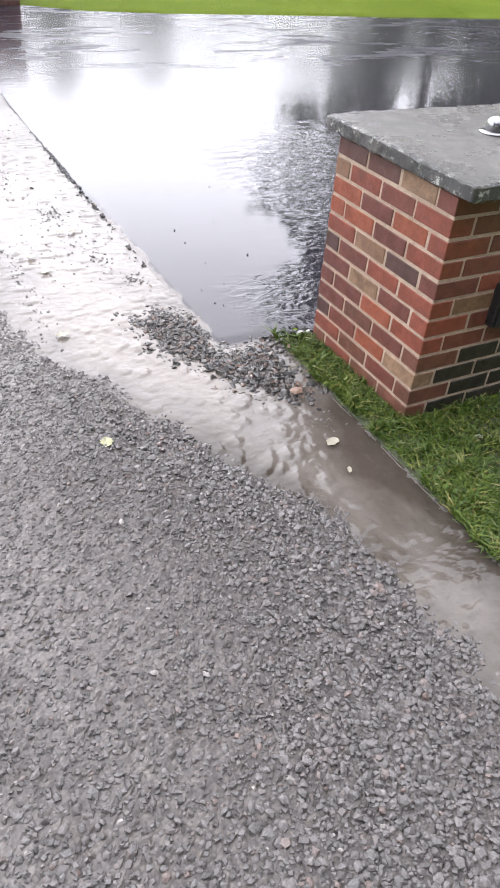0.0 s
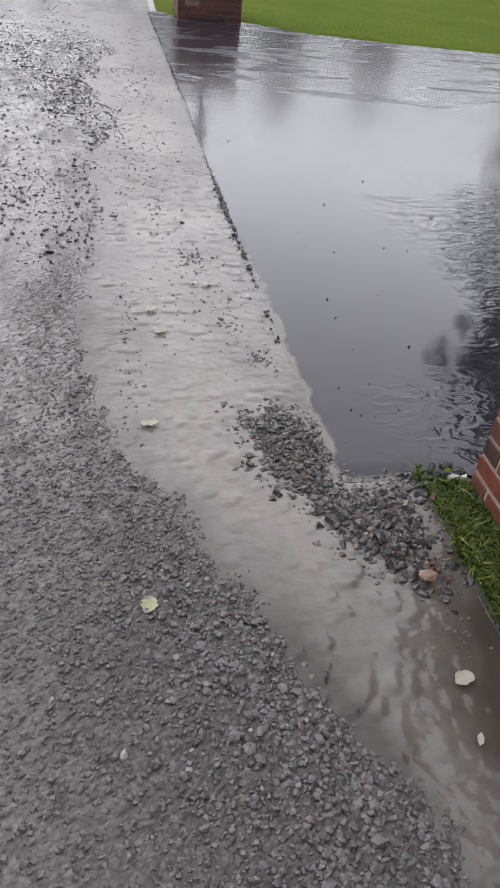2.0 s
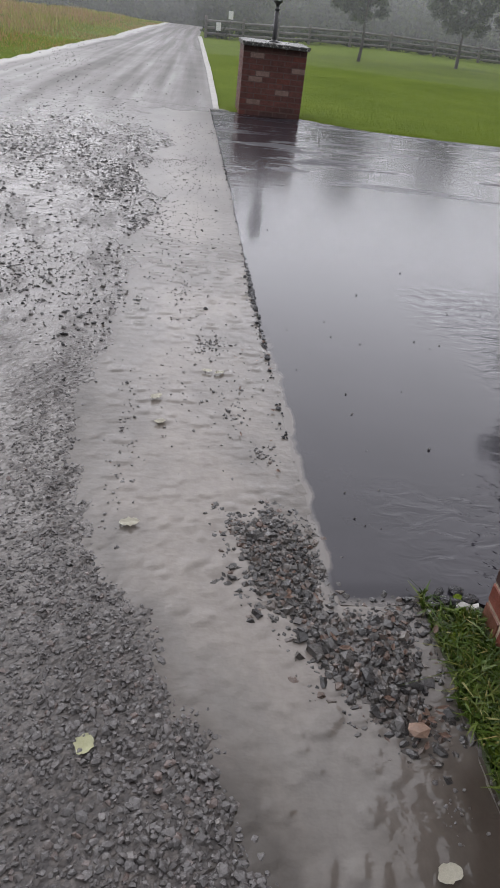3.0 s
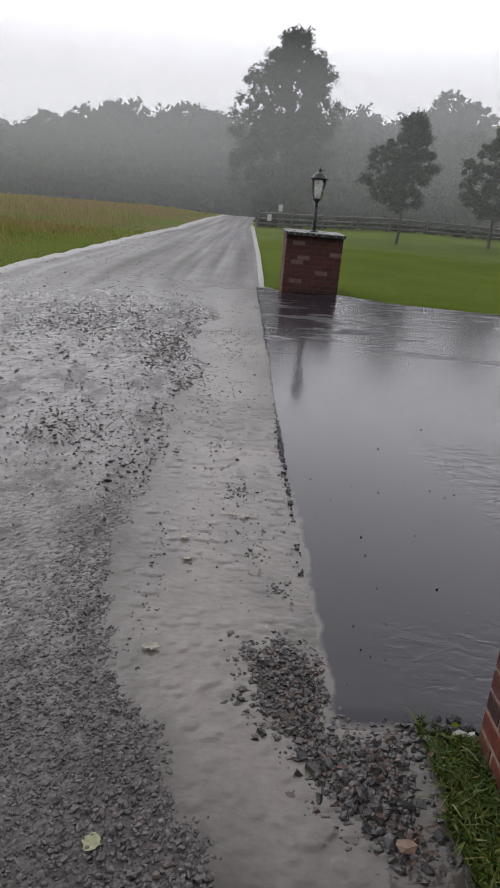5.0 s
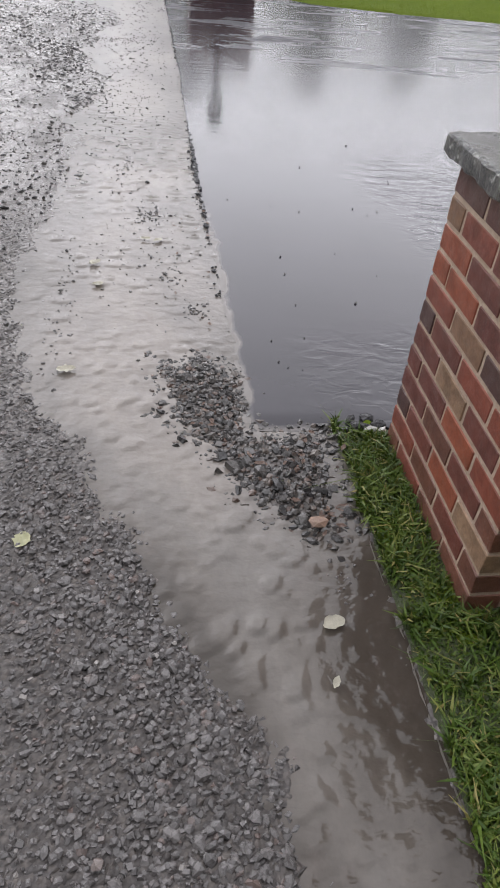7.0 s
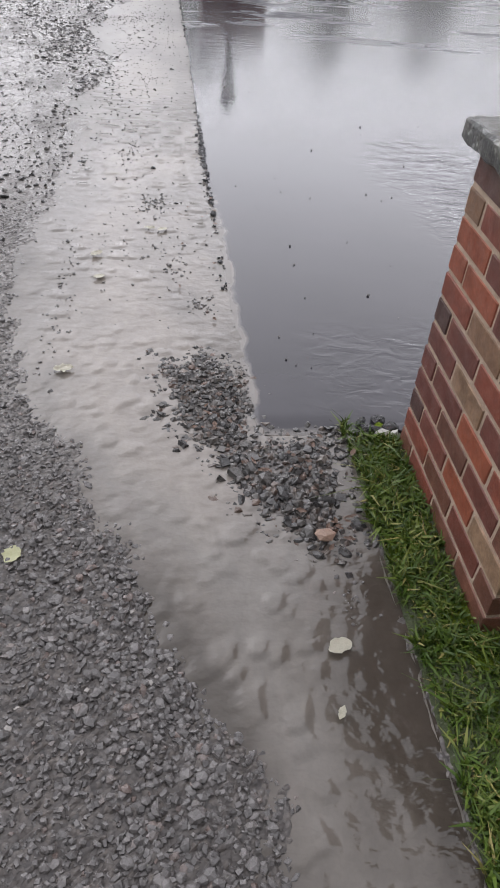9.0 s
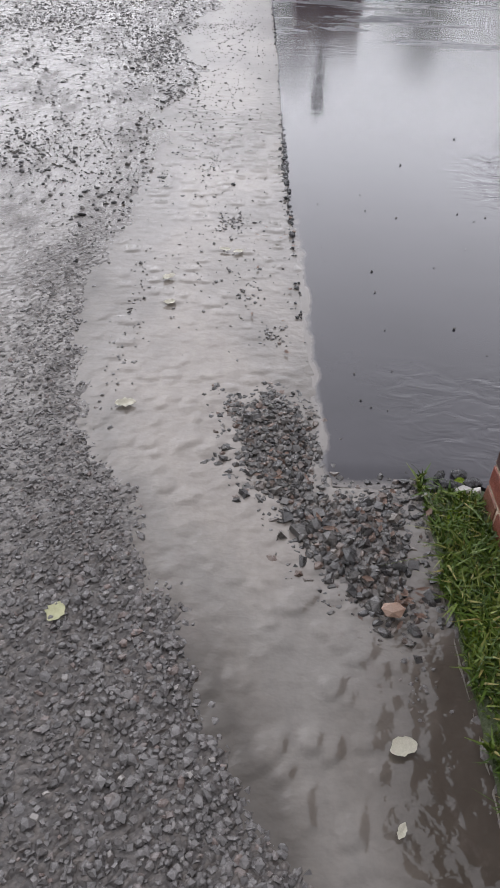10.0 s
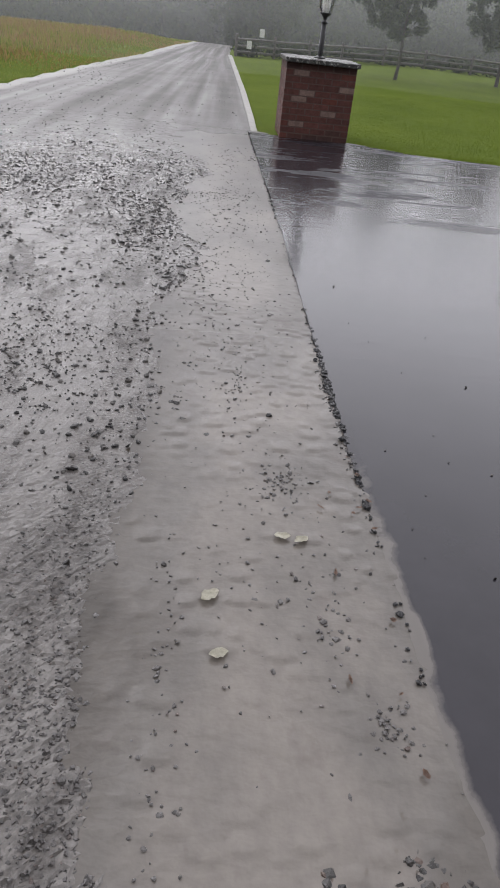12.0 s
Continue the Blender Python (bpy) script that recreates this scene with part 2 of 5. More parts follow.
def mat_plain(name, lo, hi, scale=18, rough=(0.5, 0.8), bump=0.4, depth=0.004, grain=140, metal=0.0):
    k = Mat(name)
    p = k.coords("World")
    n = k.mix(0.5, k.noise(scale, 6, 0.68, p), k.noise(scale * 7, 4, 0.65, p))
    k.put("Base Color", k.ramp(n, [(0.32, lo), (0.68, hi)]))
    k.put("Roughness", k.ramp(k.noise(scale * 2, 4, 0.6, p), [(0.3, rough[0]), (0.7, rough[1])]))
    k.put("Metallic", metal)
    k.put("Normal", k.bump(k.noise(grain, 5, 0.7, p), bump, depth))
    return k.m


def mat_concrete_cap():
    k = Mat("lichened_concrete")
    p = k.coords("World")
    base = k.ramp(k.noise(5, 7, 0.7, p), [(0.32, (0.052, 0.049, 0.043)), (0.68, (0.105, 0.099, 0.087))])
    spots = k.ramp(k.noise(26, 6, 0.75, p), [(0.53, 0.0), (0.6, 1.0)])
    worn = k.ramp(k.attr("worn"), [(0.2, 0.12), (0.9, 1.0)])
    base = k.mix(k.maths("MULTIPLY", spots, worn), base, (0.42, 0.43, 0.40))
    dark = k.ramp(k.noise(19, 6, 0.75, k.coords("World", (1.3, 1, 1.6))), [(0.45, 0.0), (0.52, 0.95)])
    k.put("Base Color", k.mix(k.maths("MULTIPLY", dark, worn), base, (0.03, 0.031, 0.03)))
    k.put("Roughness", k.ramp(k.noise(6, 4, 0.6, p), [(0.35, 0.22), (0.65, 0.5)]))
    k.put("Specular IOR Level", 0.5)
    k.put("Normal", k.bump(k.noise(60, 6, 0.75, p), 0.8, 0.008))
    return k.m


def mat_grass(name, stops, rough=0.45):
    k = Mat(name)
    col = k.ramp(k.island(), stops)
    p = k.coords("World")
    col = k.mix(0.6, col, k.ramp(k.noise(3.5, 4, 0.6, p), [(0.3, (0.6, 0.62, 0.5)), (0.7, (1.15, 1.1, 1.0))]), "MULTIPLY")
    k.put("Base Color", col)
    k.put("Roughness", rough)
    k.put("Specular IOR Level", 0.08 if rough > 0.8 else 0.25)
    return k.m


def mat_meadow(name, stops, rough):
    k = Mat(name)
    p = k.coords("World")
    rust = k.ramp(k.noise(0.22, 4, 0.6, k.coords("World", (0.5, 1.0, 1))), [(0.38, 0.0), (0.56, 1.0)])
    blend = k.mix(0.55, rust, k.island())
    k.put("Base Color", k.ramp(blend, stops))
    k.put("Roughness", rough)
    k.put("Specular IOR Level", 0.2)
    return k.m


def mat_turf():
    k = Mat("turf")
    p = k.coords("World")
    patch = k.noise(0.5, 6, 0.65, p)
    fine = k.noise(45, 4, 0.7, p)
    col = k.ramp(patch, [(0.3, (0.088, 0.128, 0.012)), (0.55, (0.110, 0.153, 0.016)), (0.75, (0.138, 0.175, 0.023))])
    k.put("Base Color", k.mix(0.6, col, k.ramp(fine, [(0.3, (0.45, 0.48, 0.4)), (0.7, (1.15, 1.15, 1.05))]), "MULTIPLY"))
    k.put("Roughness", 0.85)
    k.put("Specular IOR Level", 0.05)
    k.put("Normal", k.bump(k.noise(30, 5, 0.7, p), 0.8, 0.03))
    return k.m


def mat_leaves(name, stops):
    k = Mat(name)
    col = k.ramp(k.island(), stops)
    p = k.coords("World")
    k.put("Base Color", k.mix(0.5, col, k.ramp(k.noise(0.8, 4, 0.6, p), [(0.3, (0.6, 0.62, 0.6)), (0.7, (1.2, 1.2, 1.15))]), "MULTIPLY"))
    k.put("Roughness", 0.85)
    k.put("Specular IOR Level", 0.12)
    # daylight glows through the thin leaves
    thin, both = k.n.new("ShaderNodeBsdfTranslucent"), k.n.new("ShaderNodeMixShader")
    both.inputs[0].default_value = 0.4
    k.l.new(k.b.inputs["Base Color"].links[0].from_socket, thin.inputs[0])
    k.l.new(k.b.outputs[0], both.inputs[1])
    k.l.new(thin.outputs[0], both.inputs[2])
    k.l.new(both.outputs[0], k.n["Material Output"].inputs[0])
    return k.m


def mat_mist(name, low, high):
    k = Mat(name)
    out = k.n["Material Output"]
    clear, haze, both = k.n.new("ShaderNodeBsdfTransparent"), k.n.new("ShaderNodeBsdfTranslucent"), k.n.new("ShaderNodeMixShader")
    veil, pair = k.n.new("ShaderNodeBsdfDiffuse"), k.n.new("ShaderNodeMixShader")
    haze.inputs[0].default_value = veil.inputs[0].default_value = (0.86, 0.87, 0.89, 1)
    k.l.new(veil.outputs[0], pair.inputs[1])
    k.l.new(haze.outputs[0], pair.inputs[2])
    density = k.ramp(k.noise(0.03, 4, 0.6, k.coords("World", (1, 1, 3))), [(0.3, low), (0.7, high)])
    k.l.new(k.maths("MULTIPLY", density, k.attr("aloft")), both.inputs[0])
    k.l.new(clear.outputs[0], both.inputs[1])
    k.l.new(pair.outputs[0], both.inputs[2])
    k.l.new(both.outputs[0], out.inputs[0])
    return k.m


def mat_glass():
    k = Mat("lantern_glass")
    out = k.n["Material Output"]
    clear, gloss, whitening = k.n.new("ShaderNodeBsdfTransparent"), k.n.new("ShaderNodeBsdfGlossy"), k.n.new("ShaderNodeBsdfTranslucent")
    gloss.inputs["Roughness"].default_value = 0.06
    whitening.inputs[0].default_value = (0.8, 0.8, 0.78, 1)
    fres = k.n.new("ShaderNodeFresnel")
    fres.inputs["IOR"].default_value = 1.5
    a, b = k.n.new("ShaderNodeMixShader"), k.n.new("ShaderNodeMixShader")
    # a small white share makes the clear glass paler
    a.inputs[0].default_value = 0.16
    k.l.new(clear.outputs[0], a.inputs[1])
    k.l.new(whitening.outputs[0], a.inputs[2])
    k.l.new(fres.outputs[0], b.inputs[0])
    k.l.new(a.outputs[0], b.inputs[1])
    k.l.new(gloss.outputs[0], b.inputs[2])
    k.l.new(b.outputs[0], out.inputs[0])
    return k.m


M_ROAD, M_WATER, M_ASPHALT = mat_road(), mat_water(), mat_asphalt()
BRICKS = {
    "o": mat_brick("orange_brick", (0.25, 0.068, 0.034), (0.29, 0.080, 0.040)),
    "r": mat_brick("red_brick", (0.195, 0.052, 0.032), (0.23, 0.062, 0.036)),
    "m": mat_brick("maroon_brick", (0.125, 0.041, 0.031), (0.165, 0.050, 0.035)),
    "d": mat_brick("dark_burnt_brick", (0.070, 0.035, 0.030), (0.100, 0.042, 0.034), 0.7, 0.15),
    "t": mat_brick("tan_brick", (0.195, 0.110, 0.066), (0.23, 0.135, 0.082), 0.8, 0.3),
    "p": mat_brick("pale_lichened_brick", (0.235, 0.145, 0.088), (0.27, 0.175, 0.11), 0.9, 0.7, (0.4, 0.34, 0.28)),
    "b": mat_brick("mud_splashed_brick", (0.13, 0.052, 0.034), (0.165, 0.066, 0.042), 0.85, 0.15),
    # low south courses: muddy brick, with that side's shade put into its black
    "k": mat_brick("shaded_muddy_brick", (0.020, 0.018, 0.012), (0.034, 0.028, 0.019), 0.8, 0.0),
    # main brick of the far pillar, duller than the near pillar's
    "g": mat_brick("dull_maroon_brick", (0.105, 0.040, 0.034), (0.155, 0.058, 0.047), 0.8, 0.3),
    "w": mat_brick("whitish_brick", (0.23, 0.155, 0.13), (0.29, 0.205, 0.175), 0.7, 0.4),
}
M_MORTAR = mat_plain("mortar", (0.25, 0.185, 0.135), (0.52, 0.41, 0.31), 30, (0.7, 0.9), 0.9, 0.004, 160)
M_GREYMORTAR = mat_plain("grimy_mortar", (0.075, 0.047, 0.040), (0.14, 0.095, 0.080), 22)
M_STEEL = mat_plain("galvanised_steel", (0.22, 0.22, 0.23), (0.42, 0.42, 0.44), 40, (0.12, 0.25), 0.05, 0.001, 140, 1.0)
M_CAP = mat_concrete_cap()
M_MIST, M_THINMIST = mat_mist("rain_mist", 0.17, 0.23), mat_mist("thin_rain_mist", 0.13, 0.16)
M_KERB = mat_plain("pale_concrete", (0.24, 0.23, 0.215), (0.44, 0.425, 0.40), 6, (0.35, 0.7))
M_LEDGE = mat_plain("wet_concrete", (0.12, 0.108, 0.094), (0.20, 0.182, 0.16), 8, (0.35, 0.6))
M_TAR = mat_plain("broken_asphalt", (0.012, 0.012, 0.014), (0.04, 0.038, 0.04), 30, (0.15, 0.4), 0.9, 0.01, 60)
M_TURF = mat_turf()
M_SOIL = mat_plain("damp_soil", (0.02, 0.028, 0.010), (0.055, 0.07, 0.022), 30, (0.6, 0.9), 1.0, 0.01, 70)
M_BLADE = mat_grass("grass_blades", [(0.0, (0.026, 0.052, 0.007)), (0.4, (0.050, 0.090, 0.011)), (0.7, (0.078, 0.118, 0.017)), (0.9, (0.12, 0.148, 0.031)), (1.0, (0.27, 0.22, 0.09))])
M_LAWN = mat_grass("lawn_blades", [(0.0, (0.092, 0.138, 0.013)), (0.5, (0.107, 0.153, 0.016)), (1.0, (0.124, 0.168, 0.020))], 0.85)
M_MEADOW = mat_meadow("meadow_blades", [(0.0, (0.22, 0.27, 0.055)), (0.3, (0.32, 0.34, 0.08)), (0.52, (0.40, 0.34, 0.12)), (0.75, (0.43, 0.26, 0.145)), (1.0, (0.42, 0.31, 0.155))], 0.8)
M_GRAVEL = mat_stone("road_gravel", [(0.0, (0.074, 0.069, 0.067)), (0.5, (0.098, 0.091, 0.088)), (0.9, (0.118, 0.109, 0.105)), (0.95, (0.125, 0.092, 0.080)), (0.99, (0.135, 0.126, 0.12)), (1.0, (0.30, 0.28, 0.26))])
M_LOOSE = mat_stone("loose_dark_gravel", [(0.0, (0.026, 0.025, 0.025)), (0.4, (0.044, 0.041, 0.040)), (0.7, (0.066, 0.061, 0.057)), (0.9, (0.095, 0.085, 0.077)), (1.0, (0.16, 0.148, 0.136))])
M_STONE = mat_stone("crushed_stone", [(0.0, (0.040, 0.039, 0.039)), (0.35, (0.060, 0.057, 0.055)), (0.65, (0.082, 0.077, 0.072)), (0.8, (0.105, 0.097, 0.089)), (0.9, (0.105, 0.072, 0.056)), (1.0, (0.15, 0.137, 0.123))], per="piece")
M_STONE_SMALL = mat_stone("crushed_stone_small", [(0.0, (0.034, 0.032, 0.032)), (0.5, (0.062, 0.058, 0.054)), (0.8, (0.090, 0.081, 0.073)), (0.92, (0.100, 0.062, 0.046)), (1.0, (0.15, 0.135, 0.12))])
M_BLACK = mat_plain("black_painted_metal", (0.012, 0.012, 0.013), (0.022, 0.022, 0.024), 30, (0.25, 0.4), 0.1, 0.001)
M_GLASS = mat_glass()
M_BULB = mat_plain("white_candle_tube", (0.7, 0.68, 0.62), (0.8, 0.78, 0.72), 20, (0.4, 0.5), 0.05, 0.001)
M_BARK = mat_plain("bark", (0.035, 0.03, 0.026), (0.085, 0.075, 0.065), 10, (0.7, 0.9), 1.0, 0.03, 30)
M_RAIL = mat_plain("weathered_rail_wood", (0.06, 0.055, 0.05), (0.16, 0.15, 0.135), 8, (0.5, 0.8), 0.6, 0.006, 60)
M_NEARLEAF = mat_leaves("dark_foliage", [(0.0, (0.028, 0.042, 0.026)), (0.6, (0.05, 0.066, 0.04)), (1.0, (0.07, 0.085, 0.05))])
# leaves beyond the drive are paler: haze put into their colour
M_LAWNLEAF = mat_leaves("haze_pale_lawn_leaves", [(0.0, (0.062, 0.080, 0.062)), (0.6, (0.095, 0.115, 0.085)), (1.0, (0.12, 0.14, 0.10))])
M_BIGLEAF = mat_leaves("haze_pale_tree_leaves", [(0.0, (0.068, 0.085, 0.06)), (0.6, (0.088, 0.105, 0.074)), (1.0, (0.108, 0.126, 0.088))])
M_FARLEAF = mat_leaves("haze_pale_woodland_leaves", [(0.0, (0.078, 0.092, 0.074)), (0.6, (0.092, 0.106, 0.086)), (1.0, (0.108, 0.122, 0.097))])
M_LEAF = mat_plain("fallen_leaf", (0.44, 0.44, 0.25), (0.62, 0.61, 0.40), 60, (0.3, 0.5), 0.3, 0.002)
M_PALELEAF = mat_plain("pale_fallen_leaf", (0.42, 0.40, 0.31), (0.66, 0.63, 0.53), 60, (0.3, 0.5), 0.3, 0.002)
M_BROWNLEAF = mat_plain("brown_leaf", (0.09, 0.05, 0.035), (0.22, 0.13, 0.085), 60, (0.3, 0.5), 0.3, 0.002)
M_SIGN = mat_plain("white_sign", (0.68, 0.68, 0.68), (0.8, 0.8, 0.8), 10, (0.4, 0.6), 0.05, 0.001)


# ---- mesh helpers ----
rng = np.random.default_rng(7)


def lattice(ix, iy, seed):
    h = np.sin(ix * 127.1 + iy * 311.7 + seed * 74.7) * 43758.5453
    return h - np.floor(h)


def value_noise(x, y, seed=0):
    ix, iy = np.floor(x), np.floor(y)
    fx, fy = x - ix, y - iy
    fx, fy = fx * fx * (3 - 2 * fx), fy * fy * (3 - 2 * fy)
    a, b = lattice(ix, iy, seed), lattice(ix + 1, iy, seed)
    c, d = lattice(ix, iy + 1, seed), lattice(ix + 1, iy + 1, seed)
    return (a * (1 - fx) + b * fx) * (1 - fy) + (c * (1 - fx) + d * fx) * fy - 0.5


def fbm(x, y, octaves=4, seed=0):
    x, y = np.asarray(x, float), np.asarray(y, float)
    out, amp = 0, 1.0
    for o in range(octaves):
        out = out + amp * value_noise(x * 2**o, y * 2**o, seed + o * 3)
        amp *= 0.5
    return out


def smooth(a, b, x):
    s = np.clip((np.asarray(x, float) - a) / (b - a), 0, 1)
    return s * s * (3 - 2 * s)


def mesh_from(name, verts, faces, material, flat=True, attrs=None):
    me = bpy.data.meshes.new(name)
    verts, faces = np.asarray(verts, np.float32), np.asarray(faces, np.int32)
    k = faces.shape[1]
    me.vertices.add(len(verts))
    me.vertices.foreach_set("co", verts.ravel())
    me.loops.add(faces.size)
    me.loops.foreach_set("vertex_index", faces.ravel())
    me.polygons.add(len(faces))
    me.polygons.foreach_set("loop_start", np.arange(0, faces.size, k, dtype=np.int32))
    for key, vals in (attrs or {}).items():
        me.attributes.new(key, "FLOAT", "POINT").data.foreach_set("value", np.asarray(vals, np.float32))
    me.update(calc_edges=True)
    me.validate()
    me.polygons.foreach_set("use_smooth", np.full(len(me.polygons), not flat))
    me.materials.append(material)
    return me


def grid_faces(nx, ny):
    i, j = np.meshgrid(np.arange(nx - 1), np.arange(ny - 1))
    a = (j * nx + i).ravel()
    return np.stack([a, a + 1, a + nx + 1, a + nx], 1)


def part(name, data, material, parent, label=""):
    """Links a bmesh or a mesh as one mesh object under a thing or a part."""
    if isinstance(data, bmesh.types.BMesh):
        me = bpy.data.meshes.new(name)
        data.to_mesh(me)
        data.free()
        me.materials.append(material)
    else:
        me = data
    ob = new(name, me)
    ob.parent = parent
    return tagged(ob, label)


def thing(name, at, label, category, group="", kind="", data=None):
    ob = new(name, data)
    ob.location = at
    return tagged(ob, label, category, group, kind)


def box_bm(sx, sy, sz, at=(0, 0, 0), bevel=0.0, segments=2):
    bm = bmesh.new()
    bmesh.ops.create_cube(bm, size=1, matrix=Matrix.Translation(at) @ Matrix.Diagonal((sx, sy, sz, 1)))
    if bevel:
        bmesh.ops.bevel(bm, geom=bm.edges[:], offset=bevel, segments=segments, affect="EDGES", profile=0.6)
    return bm


def lathe(profile, n=24, closed=False):
    """A turned mesh from (radius, height) pairs."""
    bm = bmesh.new()
    rings = []
    for r, z in profile:
        rings.append([bm.verts.new((r * math.cos(2 * math.pi * i / n), r * math.sin(2 * math.pi * i / n), z)) for i in range(n)])
    for a, b in zip(rings, rings[1:]):
        for i in range(n):
            bm.faces.new((a[i], a[(i + 1) % n], b[(i + 1) % n], b[i]))
    if closed:
        bm.faces.new(list(reversed(rings[0])))
        bm.faces.new(rings[-1])
    for f in bm.faces:
        f.smooth = True
    return bm


def tube(points, radii, n=8):
    """A tapered tube along points."""
    bm = bmesh.new()
    add_tube(bm, points, radii, n)
    return bm


def add_tube(bm, points, radii, n=8):
    pts = [Vector(p) for p in points]
    rings = []
    for i, (p, r) in enumerate(zip(pts, radii)):
        d = (pts[min(i + 1, len(pts) - 1)] - pts[max(i - 1, 0)]).normalized()
        u = d.orthogonal().normalized()
        v = d.cross(u)
        rings.append([bm.verts.new(p + r * (math.cos(2 * math.pi * k / n) * u + math.sin(2 * math.pi * k / n) * v)) for k in range(n)])
    for a, b in zip(rings, rings[1:]):
        best = min(range(n), key=lambda s: (a[0].co - b[s].co).length)
        for k in range(n):
            f = bm.faces.new((a[k], a[(k + 1) % n], b[(k + 1 + best) % n], b[(k + best) % n]))
            f.smooth = True
    bm.faces.new(rings[0])
    bm.faces.new(rings[-1])


CUBE = np.array([[-1, -1, -1], [1, -1, -1], [1, 1, -1], [-1, 1, -1], [-1, -1, 1], [1, -1, 1], [1, 1, 1], [-1, 1, 1]], float)
CHIP = np.array([[-1, -1, -0.8], [1, -1, -0.8], [1, 1, -0.8], [-1, 1, -0.8], [-0.62, -0.62, 0.8], [0.62, -0.62, 0.8], [0.62, 0.62, 0.8], [-0.62, 0.62, 0.8]])
CHIP_F = np.array([[4, 5, 6, 7], [0, 1, 5, 4], [1, 2, 6, 5], [2, 3, 7, 6], [3, 0, 4, 7]])
CUBE_F = np.array([[0, 3, 2, 1], [4, 5, 6, 7], [0, 1, 5, 4], [1, 2, 6, 5], [2, 3, 7, 6], [3, 0, 4, 7]])
PHI = (1 + 5**0.5) / 2
ICO = np.array([[-1, PHI, 0], [1, PHI, 0], [-1, -PHI, 0], [1, -PHI, 0], [0, -1, PHI], [0, 1, PHI], [0, -1, -PHI], [0, 1, -PHI], [PHI, 0, -1], [PHI, 0, 1], [-PHI, 0, -1], [-PHI, 0, 1]]) / 1.9
ICO_F = np.array([[0, 11, 5], [0, 5, 1], [0, 1, 7], [0, 7, 10], [0, 10, 11], [1, 5, 9], [5, 11, 4], [11, 10, 2], [10, 7, 6], [7, 1, 8], [3, 9, 4], [3, 4, 2], [3, 2, 6], [3, 6, 8], [3, 8, 9], [4, 9, 5], [2, 4, 11], [6, 2, 10], [8, 6, 7], [9, 8, 1]])


def turns(n, tilt=1.0):
    """Random turn matrices, mostly about z."""
    a, b, c = rng.uniform(0, 2 * np.pi, n), rng.normal(0, 0.35 * tilt, n), rng.normal(0, 0.35 * tilt, n)
    ca, sa, cb, sb, cc, sc = np.cos(a), np.sin(a), np.cos(b), np.sin(b), np.cos(c), np.sin(c)
    one, zero = np.ones(n), np.zeros(n)
    rz = np.stack([ca, -sa, zero, sa, ca, zero, zero, zero, one], 1).reshape(n, 3, 3)
    rx = np.stack([one, zero, zero, zero, cb, -sb, zero, sb, cb], 1).reshape(n, 3, 3)
    ry = np.stack([cc, zero, sc, zero, one, zero, -sc, zero, cc], 1).reshape(n, 3, 3)
    return rz @ rx @ ry


def rubble(name, xyz, size, material, base=CUBE, faces=CUBE_F, flat=0.6, jitter=0.38, tilt=1.0):
    """Many broken stones as one mesh."""
    n, k = len(xyz), len(base)
    v = base[None] * (0.5 + rng.uniform(-jitter, jitter, (n, k, 3)) * 0.6)
    v = v * (rng.uniform(0.65, 1.25, (n, 1, 3)) * np.array([1, 1, flat])) * np.asarray(size)[:, None, None]
    v = np.einsum("nij,nkj->nki", turns(n, tilt), v) + np.asarray(xyz)[:, None]
    f = faces[None] + (np.arange(n) * k)[:, None, None]
    return mesh_from(name, v.reshape(-1, 3), f.reshape(-1, faces.shape[1]), material)


def blades(name, roots, height, width, material, lean=0.5):
    """Grass: a bent blade of three faces at each root (two quads, the upper one narrowing to a tip)."""
    n = len(roots)
    a = rng.uniform(0, 2 * np.pi, n)
    side = np.stack([np.cos(a), np.sin(a), 0 * a], 1)
    b = rng.uniform(0, 2 * np.pi, n)
    out = np.stack([np.cos(b), np.sin(b), 0 * b], 1) * (np.abs(rng.normal(0, lean, n)) * height)[:, None]
    up = np.zeros((n, 3))
    up[:, 2] = height
    w = (np.asarray(width) * np.ones(n))[:, None] * 0.5
    rows = []
    for s, wid in ((0, 1.0), (0.55, 0.85), (1.0, 0.12)):
        c = roots + up * (s - 0.25 * s * s) + out * s * s
        rows += [c - side * w * wid, c + side * w * wid]
    v = np.stack(rows, 1)
    f = np.array([[0, 1, 3, 2], [2, 3, 5, 4]])[None] + (np.arange(n) * 6)[:, None, None]
    return mesh_from(name, v.reshape(-1, 3), f.reshape(-1, 4), material)


# ---- the plan ----
STREAM_Y = [-9.0, -2.1, -1.86, -1.6, -1.44, -1.3, -1.18, -0.99, -0.79, -0.61, -0.36, -0.14, 0.17, 0.57, 1.18, 1.9, 3.1, 4.6, 6.4, 8.5, 9.0, 9.4, 9.7]
STREAM_X = [-0.05, -0.05, -0.06, -0.05, -0.09, -0.13, -0.19, -0.30, -0.38, -0.46, -0.55, -0.68, -0.77, -0.85, -0.84, -0.76, -0.78, -0.79, -0.78, -0.95, -0.90, -0.45, 0.1]
PILE = np.array([(-0.33, 0.13), (-0.22, 0.10), (-0.12, 0.19), (-0.05, 0.08), (0.0, 0.06), (0.02, -0.05), (0.04, -0.30), (0.25, -0.30), (0.25, -0.51), (0.23, -0.72), (0.17, -0.82), (0.07, -0.78), (-0.06, -0.67), (-0.13, -0.55), (-0.19, -0.39), (-0.29, -0.25), (-0.30, -0.06)])


def stream_left(y):
    return np.interp(y, STREAM_Y, STREAM_X)


def stream_right(y):
    return np.where(np.asarray(y) < -0.3, 0.27, 0.03)


